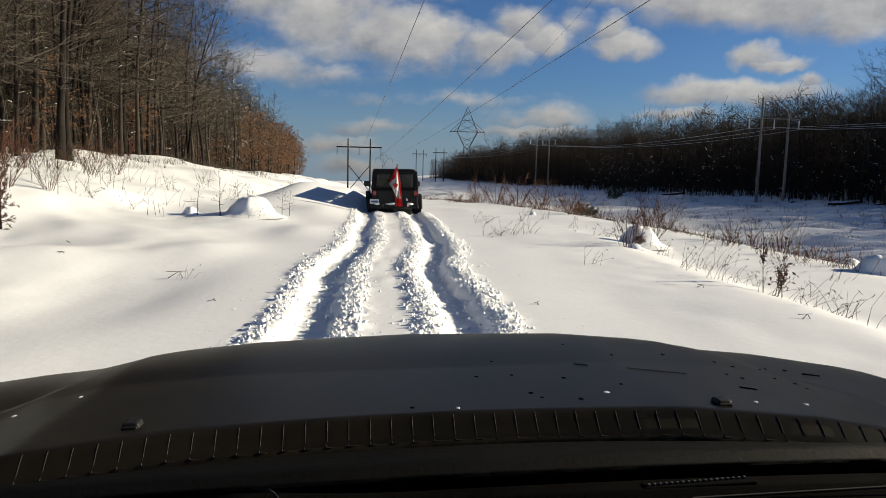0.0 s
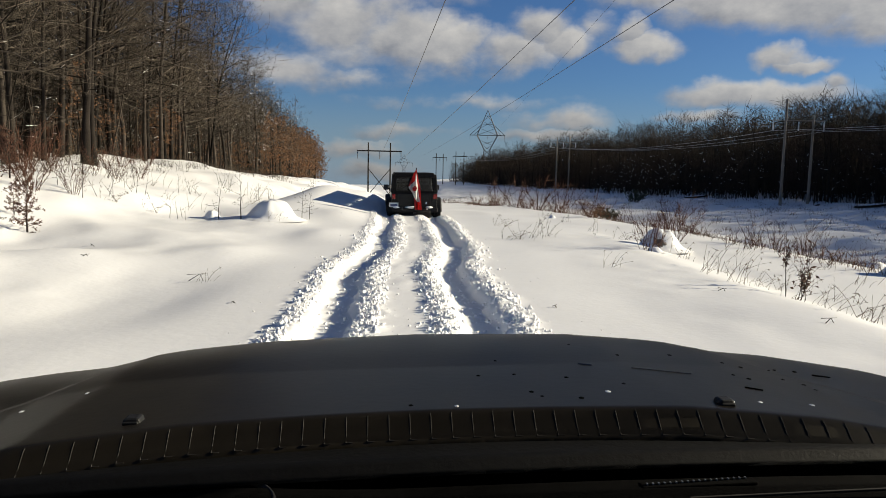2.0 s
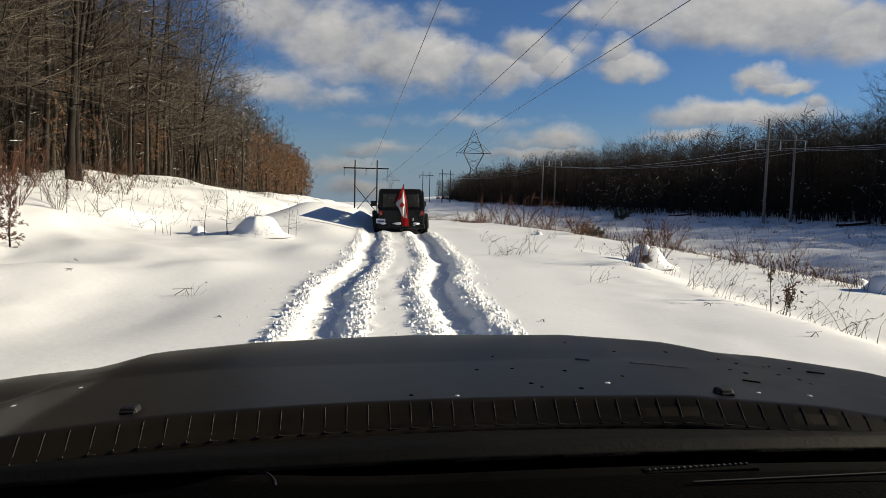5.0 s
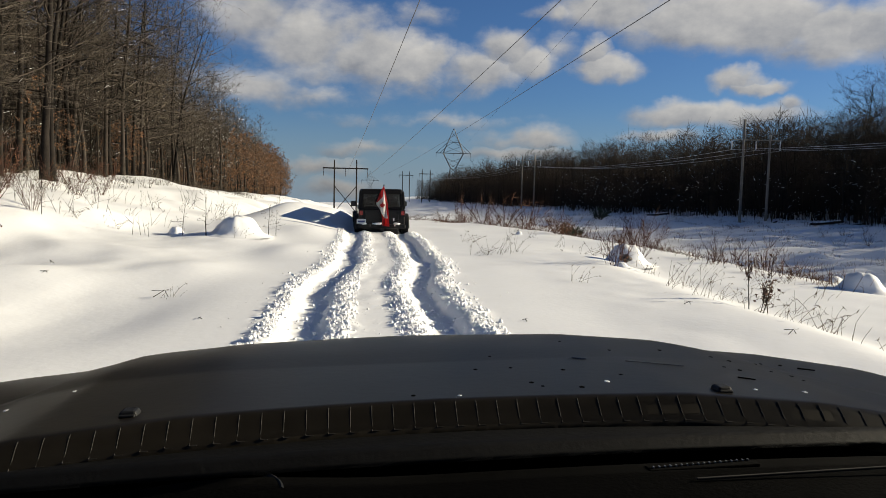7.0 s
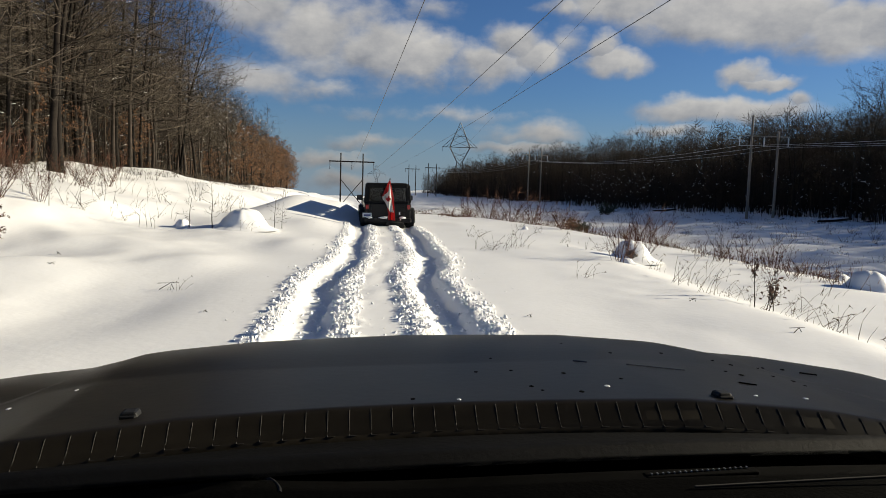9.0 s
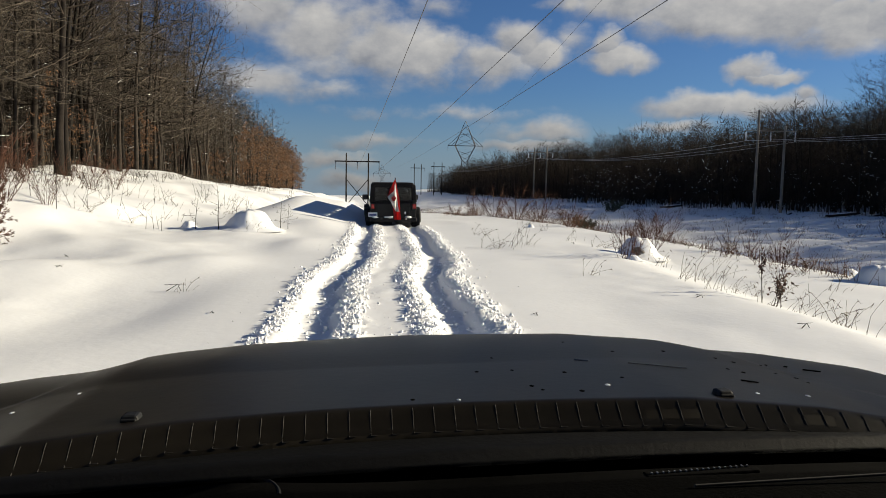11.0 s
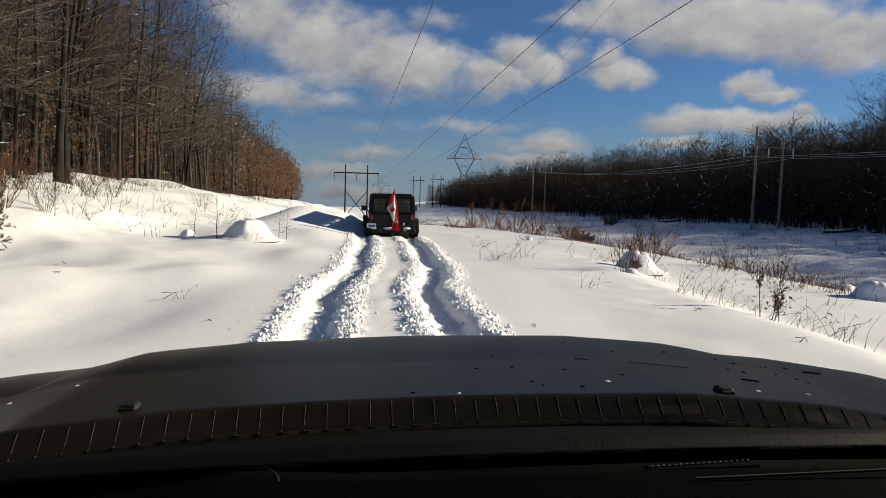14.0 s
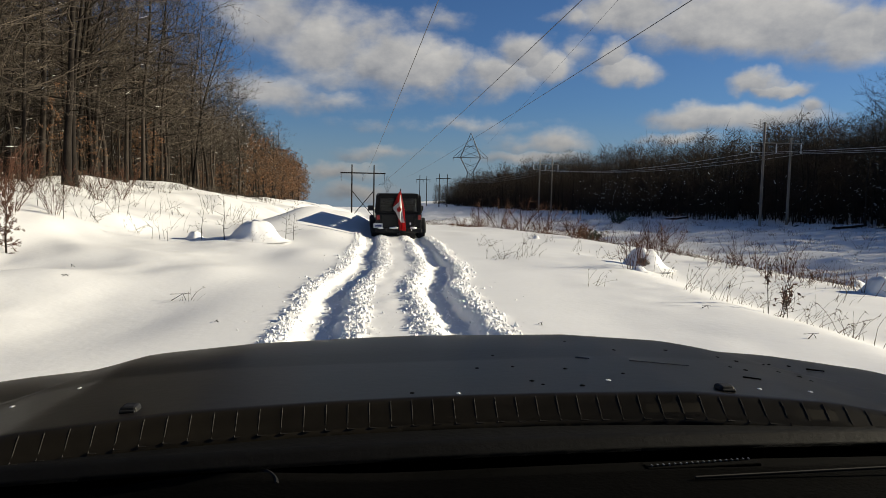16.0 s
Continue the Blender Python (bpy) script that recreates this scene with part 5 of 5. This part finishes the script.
            for p, q in zip(rings, rings[1:]):
                for i in range(6):
                    bm.faces.new((p[i], p[(i + 1) % 6], q[(i + 1) % 6], q[i]))
            bm.faces.new(rings[0])
            bm.faces.new(rings[-1][::-1])
            bmesh.ops.recalc_face_normals(bm, faces=list(bm.faces))
            part("fender_flare", bm, PLASTIC, root)
        lamp = part("tail_lamp", box((s * 0.70, -0.045, 0.99), (0.17, 0.08, 0.25), 0.02), PLASTIC, root)
        part("lens", box((s * 0.70, -0.088, 1.0), (0.11, 0.03, 0.16), 0.012), TAIL_RED, lamp, "red tail lamp lens")
        mir = part("mirror", box((s * 0.93, 2.05, 1.26), (0.20, 0.10, 0.19), 0.03), PLASTIC, root)
        part("mirror_glass", box((s * 0.93, 1.995, 1.26), (0.16, 0.006, 0.15), 0.002), RIM, mir)
        part("mirror_arm", tube((s * 0.78, 2.08, 1.2), (s * 0.86, 2.06, 1.22), 0.025), PLASTIC, mir)
    bumper = part("bumper", box((0, -0.12, 0.55), (1.58, 0.18, 0.15), 0.035), PLASTIC, root)
    part("tow_hitch", box((0.0, -0.20, 0.44), (0.09, 0.22, 0.08), 0.01), RIM, bumper)
    for x, w, seed in ((-0.12, 0.5, 3.0), (0.5, 0.24, 5.0), (-0.62, 0.2, 8.0)):
        bm = bmesh.new()
        bmesh.ops.create_icosphere(bm, subdivisions=2, radius=1)
        for v in bm.verts:
            n = 1 + 0.35 * noise.noise(v.co * 2.0 + Vector((seed, 0, 0)))
            v.co = Vector((x + v.co.x * w / 2 * n, -0.14 + v.co.y * 0.09 * n, 0.635 + v.co.z * 0.045 * n))
        part("caked_snow", bm, SNOW_CLOD, bumper, "lump of snow caked on the bumper", smooth=True)
    for s in (-1, 1):
        part("tow_hook", box((s * 0.42, -0.24, 0.60), (0.05, 0.10, 0.08), 0.015), CHROME if s > 0 else RIM, bumper)
    part("axle", tube((-0.75, 0.62, 0.40), (0.75, 0.62, 0.40), 0.055), RIM, root)
    part("differential", box((0.05, 0.60, 0.40), (0.26, 0.26, 0.24), 0.07), RIM, root)
    part("flag_mount", box((0.0, -0.20, 0.62), (0.07, 0.42, 0.05), 0.01), PLASTIC, root)
    part("tailgate_hinge", box((0.52, -0.06, 1.0), (0.10, 0.03, 0.05), 0.01), PLASTIC, root)
    part("tailgate_hinge", box((0.52, -0.06, 0.76), (0.10, 0.03, 0.05), 0.01), PLASTIC, root)
    part("tank_guard", box((0, 0.32, 0.38), (1.16, 0.5, 0.30), 0.05), PLASTIC, root)
    part("skid_plate", box((0, 1.9, 0.40), (0.9, 2.0, 0.16), 0.05), PLASTIC, root)
    plate = part("number_plate", box((-0.70, -0.075, 0.72), (0.31, 0.012, 0.155), 0.004), PLATE_WHITE, root, "white number plate with a blue bar")
    part("plate_bar", box((-0.70, -0.0835, 0.715), (0.235, 0.006, 0.06), 0.002), PLATE_BLUE, plate)
    part("badge", box((0.40, -0.05, 0.78), (0.05, 0.012, 0.09), 0.005), CHROME, root)
    # a flag on a raked staff, hanging in folds
    staff = part("flag_staff", tube((-0.02, -0.42, 0.62), (0.04, -0.46, 1.93), 0.014, 0.012), PLASTIC, root)
    part("finial", box((0.041, -0.461, 1.94), (0.035, 0.035, 0.06), 0.01), PLASTIC, staff)

    def cloth(a, x):
        """Hanging cloth point: a down from the staff head, x across."""
        fold = 0.05 * math.sin(x * 30 + a * 3) + 0.02 * math.sin(x * 61 + 1)
        return Vector((x + 0.02 * a, -0.52 - fold * min(1, a * 4) - 0.03 * a, 1.90 - 1.32 * a + 0.05 * math.sin(a * 5) * x))

    def outer(a):
        return (float(np.interp(a, [0, 0.15, 0.40, 0.46, 0.55, 0.68, 1.0], [0.02, -0.09, -0.235, -0.22, -0.12, -0.06, -0.03])),
                float(np.interp(a, [0, 0.1, 0.3, 0.45, 0.8, 1.0], [0.05, 0.07, 0.12, 0.16, 0.18, 0.20])))

    def middle(a):
        return (float(np.interp(a, [0.10, 0.28, 0.36, 0.40, 0.46, 0.55, 0.68, 0.8], [0.02, -0.02, -0.15, -0.235, -0.22, -0.12, -0.06, 0.04])),
                float(np.interp(a, [0.10, 0.3, 0.45, 0.68, 0.8], [0.035, 0.06, 0.085, 0.12, 0.16])))

    def strip(edges, a0, a1, na, nb, push):
        bm = bmesh.new()
        rows = []
        for i in range(na + 1):
            a = a0 + (a1 - a0) * i / na
            x0, x1 = edges(a)
            rows.append([bm.verts.new(cloth(a, x0 + (x1 - x0) * j / nb) + Vector((0, -push, 0))) for j in range(nb + 1)])
        for i in range(na):
            for j in range(nb):
                bm.faces.new((rows[i][j], rows[i][j + 1], rows[i + 1][j + 1], rows[i + 1][j]))
        bmesh.ops.solidify(bm, geom=list(bm.faces), thickness=0.006)
        return bm

    flag = part("flag", strip(outer, 0, 1, 30, 14, 0), FLAG_RED, staff, "red and white flag hanging in folds", smooth=True)
    part("white_band", strip(middle, 0.10, 0.80, 26, 12, 0.012), FLAG_WHITE, root, "white cloth band of the flag", smooth=True)
    bm = bmesh.new()
    vs = [bm.verts.new((-0.02 + x * 0.62 + y * 0.10, -0.625, 1.26 + y)) for x, y in leaf_outline(0.15)]
    bm.faces.new(vs)
    bmesh.ops.solidify(bm, geom=list(bm.faces), thickness=0.006)
    part("leaf_emblem", bm, FLAG_RED, root, "red leaf on the flag")


leading_vehicle()


# ---------------------------------------------------------------- the car that carries the view
EYE_Z, CAR_SCALE = 1.55, 0.8


HOOD_X = [-1.37, -1.25, -1.13, -1.02, -0.93, -0.86, -0.8, -0.7, -0.45, -0.2, 0.0, 0.2, 0.45, 0.7, 0.8, 0.86, 0.93, 1.02, 1.13, 1.25, 1.37]
HOOD_Z = [1.0159, 1.0619, 1.0829, 1.094, 1.0994, 1.1047, 1.1171, 1.1381, 1.1528, 1.1549, 1.1545, 1.1549, 1.1541, 1.1352, 1.1186, 1.1059, 1.0989, 1.0909, 1.0742, 1.0548, 1.0088]


def hood_rear(x):
    """Where the hood's top begins to fall away towards the cowl."""
    return 1.188 - 0.11 * x * x


def hood_z(x, y):
    """Height of the hood and fenders over their plan, in the car's own frame."""
    a = abs(x)
    crown = float(np.interp(x, HOOD_X, HOOD_Z))
    y0 = 1.66 - 0.10 * min(a, 1.2)
    front = 0.022 * ((y - y0) / 0.3) ** 2 if y > y0 else 0.0
    rear = 0.020 * (1.55 - y) / 0.35 if y < 1.55 else 0.0
    yr = hood_rear(x)
    return crown - front + rear * (1 - 0.4 * min(1, a)) - 0.038 * float(smooth(yr + 0.006, yr - 0.042, y)) - 0.03 * float(smooth(yr - 0.041, yr - 0.05, y))


def own_car():
    root = empty("car", pose(0.016, 0.001, 1.556, 85.20, -1.38, 0.85) @ pose(0, 0, 1.55, 85.54, -1.5, 0).inverted() @ pose(0, 0, 1.55) @ pose(0, 0, 0, 0, 0, 6.8) @ pose(0, 0, 0, 0, -1.6, 0) @ pose(0.113, 0, -1.55), "satin black car with a dusty hood, seen from inside", "car")

    def fit(bm):
        for v in bm.verts:
            v.co = Vector((v.co.x * CAR_SCALE, v.co.y * CAR_SCALE, EYE_Z + (v.co.z - EYE_Z) * CAR_SCALE))
        return bm

    def sheet(across, y0, y1, f, nx, ny, thick=0.012, bend=None):
        """A curved panel; across(u, y) gives x for u in 0..1; bend(x, y) moves its rows."""
        bm = bmesh.new()
        grid = []
        for j in range(ny + 1):
            y = y0 + (y1 - y0) * j / ny
            row = []
            for i in range(nx + 1):
                x = across(i / nx, y)
                yy = bend(x, y) if bend else y
                row.append(bm.verts.new((x, yy, f(x, yy))))
            grid.append(row)
        for j in range(ny):
            for i in range(nx):
                bm.faces.new((grid[j][i], grid[j][i + 1], grid[j + 1][i + 1], grid[j + 1][i]))
        bmesh.ops.solidify(bm, geom=list(bm.faces), thickness=thick)
        return fit(bm)

    def half_width(y):
        return 0.72 + 0.52 * (1.85 - y)

    def hood_bend(x, y):
        return y + (hood_rear(x) - 1.188) * max(0.0, (1.45 - y) / 0.31) ** 0.9

    hood = part("hood", sheet(lambda u, y: (2 * u - 1) * half_width(y), 1.14, 2.30, hood_z, 90, 110, bend=hood_bend), PAINT, root, "dusty satin black hood", smooth=True)
    for s in (-1, 1):
        part("fender", sheet(lambda u, y: s * ((half_width(y) - 0.004) * (1 - u) + 1.37 * u) if s > 0 else s * ((half_width(y) - 0.004) * u + 1.37 * (1 - u)), 1.30, 2.30, lambda x, y: hood_z(x, y) - 0.0028, 30, 50), PAINT, root, smooth=True)
    part("front_end", box((0, 1.92, 0.72), (1.9, 0.24, 0.62), 0.10), PAINT, root)
    for s in (-1, 1):
        part("headlamp", box((s * 0.74, 2.03, 0.74), (0.34, 0.08, 0.20), 0.04), CHROME, root)
        part("side_panel", box((s * 1.02, 0.70, 0.70), (0.12, 1.5, 0.66), 0.05), PAINT, root)
        part("door", box((s * 1.02, -0.80, 0.80), (0.12, 1.4, 0.78), 0.04), PAINT, root)
        part("rear_quarter", box((s * 1.02, -2.15, 0.80), (0.12, 1.26, 0.78), 0.04), PAINT, root)
        # unseen side panes, added to hold the low sun off the dashboard
        part("door_window", box((s * 0.97, -0.10, 1.46), (0.010, 1.6, 0.62), 0.003), SUN_BLOCK_GLASS, root)
        part("rear_window", box((s * 0.97, -1.68, 1.46), (0.010, 1.34, 0.62), 0.003), SUN_BLOCK_GLASS, root)
        part("door_pillar", box((s * 0.95, -0.95, 1.45), (0.08, 0.12, 0.60), 0.02), PLASTIC, root)
        part("rear_pillar", box((s * 0.95, -2.5, 1.45), (0.08, 0.30, 0.60), 0.02), PLASTIC, root)
        for y in (1.35, -1.75):
            wheel(root, s * 0.98, y, 0.30, 0.36, 0.24)
    # unseen shell, added to close the cabin and keep it in shade
    part("roof", box((0, -1.32, 1.82), (1.86, 2.7, 0.08), 0.035), PAINT, root)
    part("tailgate", box((0, -2.82, 0.95), (2.0, 0.10, 1.1), 0.04), PAINT, root)
    part("cabin_floor", box((0, -0.8, 0.45), (1.9, 3.9, 0.08), 0.02), PLASTIC, root)
    part("firewall", fit(box((0, 1.02, 0.80), (2.3, 0.05, 0.50), 0.02)), PLASTIC, root)
    # cowl: a recessed dark strip below the raised lines, then a low plastic ledge
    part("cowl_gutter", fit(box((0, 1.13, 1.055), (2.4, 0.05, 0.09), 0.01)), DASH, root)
    part("cowl", sheet(lambda u, y: (2 * u - 1) * 1.25, 1.064, 1.165, lambda x, y: 1.131 - 0.014 * (x / 0.8) ** 2 - 0.02 * float(smooth(1.088, 1.064, y)), 40, 12), PLASTIC, root, "black plastic cowl", smooth=True)
    # raised lines with short feet, standing in for mirrored vent ribs, on the hood's falling rear edge
    for k in range(48):
        x = -0.86 + 1.72 * k / 47
        yr = hood_rear(x)
        path = [(x, yr - 0.002 - 0.036 * i / 6, hood_z(x, yr - 0.002 - 0.036 * i / 6) - 0.0002) for i in range(7)]
        path.append((x + 0.012, yr - 0.038, hood_z(x + 0.012, yr - 0.038) - 0.0002))
        bm = bmesh.new()
        for a, b in zip(path, path[1:]):
            add_tube(bm, a, b, 0.0007, 0.0007, 4)
        part("vent_reflection_line", fit(bm), GREY_LINE, hood)
    for x, y in ((-0.537, 1.224), (0.532, 1.210)):
        z = hood_z(x, y)
        bm = bmesh.new()
        add_box(bm, (x, y, z + 0.002), (0.034, 0.030, 0.016), 0.005, 0.8)
        add_box(bm, (x, y - 0.014, z + 0.001), (0.026, 0.012, 0.008), 0.002)
        part("washer_nozzle", fit(bm), PLASTIC, hood, "small black washer nozzle")
    # dirt, melt drops and scrapes on the hood; pale marks replace windscreen specks
    dark = [(0.162, 1.586), (0.467, 1.615), (0.61, 1.642), (0.181, 1.451), (0.187, 1.3), (0.2, 1.266), (0.103, 1.448), (0.271, 1.247), (0.388, 1.347), (0.286, 1.412), (0.381, 1.742), (0.722, 1.594), (0.756, 1.569), (0.682, 1.462), (0.701, 1.43), (0.866, 1.609), (0.813, 1.485), (0.85, 1.463), (0.851, 1.421), (0.917, 1.606), (0.838, 1.588), (-0.051, 1.23)]
    # specks of the windscreen glass, laid on the hood instead
    pale = [(0.336, 1.288), (0.031, 1.215), (0.721, 1.234), (0.556, 1.224), (-0.724, 1.491), (-0.838, 1.451), (0.614, 1.23)]
    for k, (x, y) in enumerate(dark + pale):
        bm = bmesh.new()
        bmesh.ops.create_icosphere(bm, subdivisions=1, radius=1)
        r = 0.0035 + 0.002 * ((k * 7) % 5) / 5
        for v in bm.verts:
            v.co = Vector((x + v.co.x * r * 1.2, y + v.co.y * r * 1.6, hood_z(x, y) + v.co.z * r * 0.35))
        part("dirt_spot" if k < len(dark) else "glass_speck", fit(bm), DASH if k < len(dark) else SNOW_CLOD, hood)
    for pts, mat in (([(0.456, 1.488), (0.492, 1.479), (0.58, 1.452)], GREY_SCRAPE_REFLECTION), ([(0.348, 1.54), (0.375, 1.52)], GREY_SCRAPE_REFLECTION), ([(0.645, 1.344), (0.675, 1.327)], DASH), ([(0.946, 1.58), (0.985, 1.567)], DASH)):
        bm = bmesh.new()
        for a, b in zip(pts, pts[1:]):
            add_tube(bm, (*a, hood_z(*a) + 0.0005), (*b, hood_z(*b) + 0.0005), 0.0022, 0.0018, 6)
        part("scrape", fit(bm), mat, hood)
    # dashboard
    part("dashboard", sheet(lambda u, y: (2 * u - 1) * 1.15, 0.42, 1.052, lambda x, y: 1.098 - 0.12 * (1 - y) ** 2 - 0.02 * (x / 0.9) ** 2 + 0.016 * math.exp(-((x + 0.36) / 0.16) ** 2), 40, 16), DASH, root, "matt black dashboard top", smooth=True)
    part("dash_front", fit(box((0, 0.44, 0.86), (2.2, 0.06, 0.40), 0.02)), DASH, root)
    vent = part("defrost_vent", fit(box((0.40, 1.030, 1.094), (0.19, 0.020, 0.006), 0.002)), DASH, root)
    # pale dots and a thin line, modelled in place of a reflection
    for k in range(18):
        part("reflection_dot", fit(box((0.315 + k * 0.0098, 1.028 + 0.0005 * k, 1.0985), (0.0022, 0.005, 0.0022))), GREY_SCRAPE_REFLECTION, vent)
    part("reflection_line", fit(box((0.54, 0.974, 1.0985), (0.36, 0.004, 0.004), 0.001)), GREY_LINE, root, "thin grey line standing in for a reflection")
    # solid arc in place of the instrument cowl's reflection
    bm = bmesh.new()
    for k in range(14):
        a0, a1 = math.pi * (0.02 + 0.64 * k / 14), math.pi * (0.02 + 0.64 * (k + 1) / 14)
        add_tube(bm, (-0.38 + 0.115 * math.cos(a0), 1.005 + 0.10 * math.sin(a0), 1.104), (-0.38 + 0.115 * math.cos(a1), 1.005 + 0.10 * math.sin(a1), 1.104), 0.005, None, 6)
    part("gauge_reflection_arc", fit(bm), PLASTIC, root, "arc standing in for a reflection of the instrument cowl")


own_car()
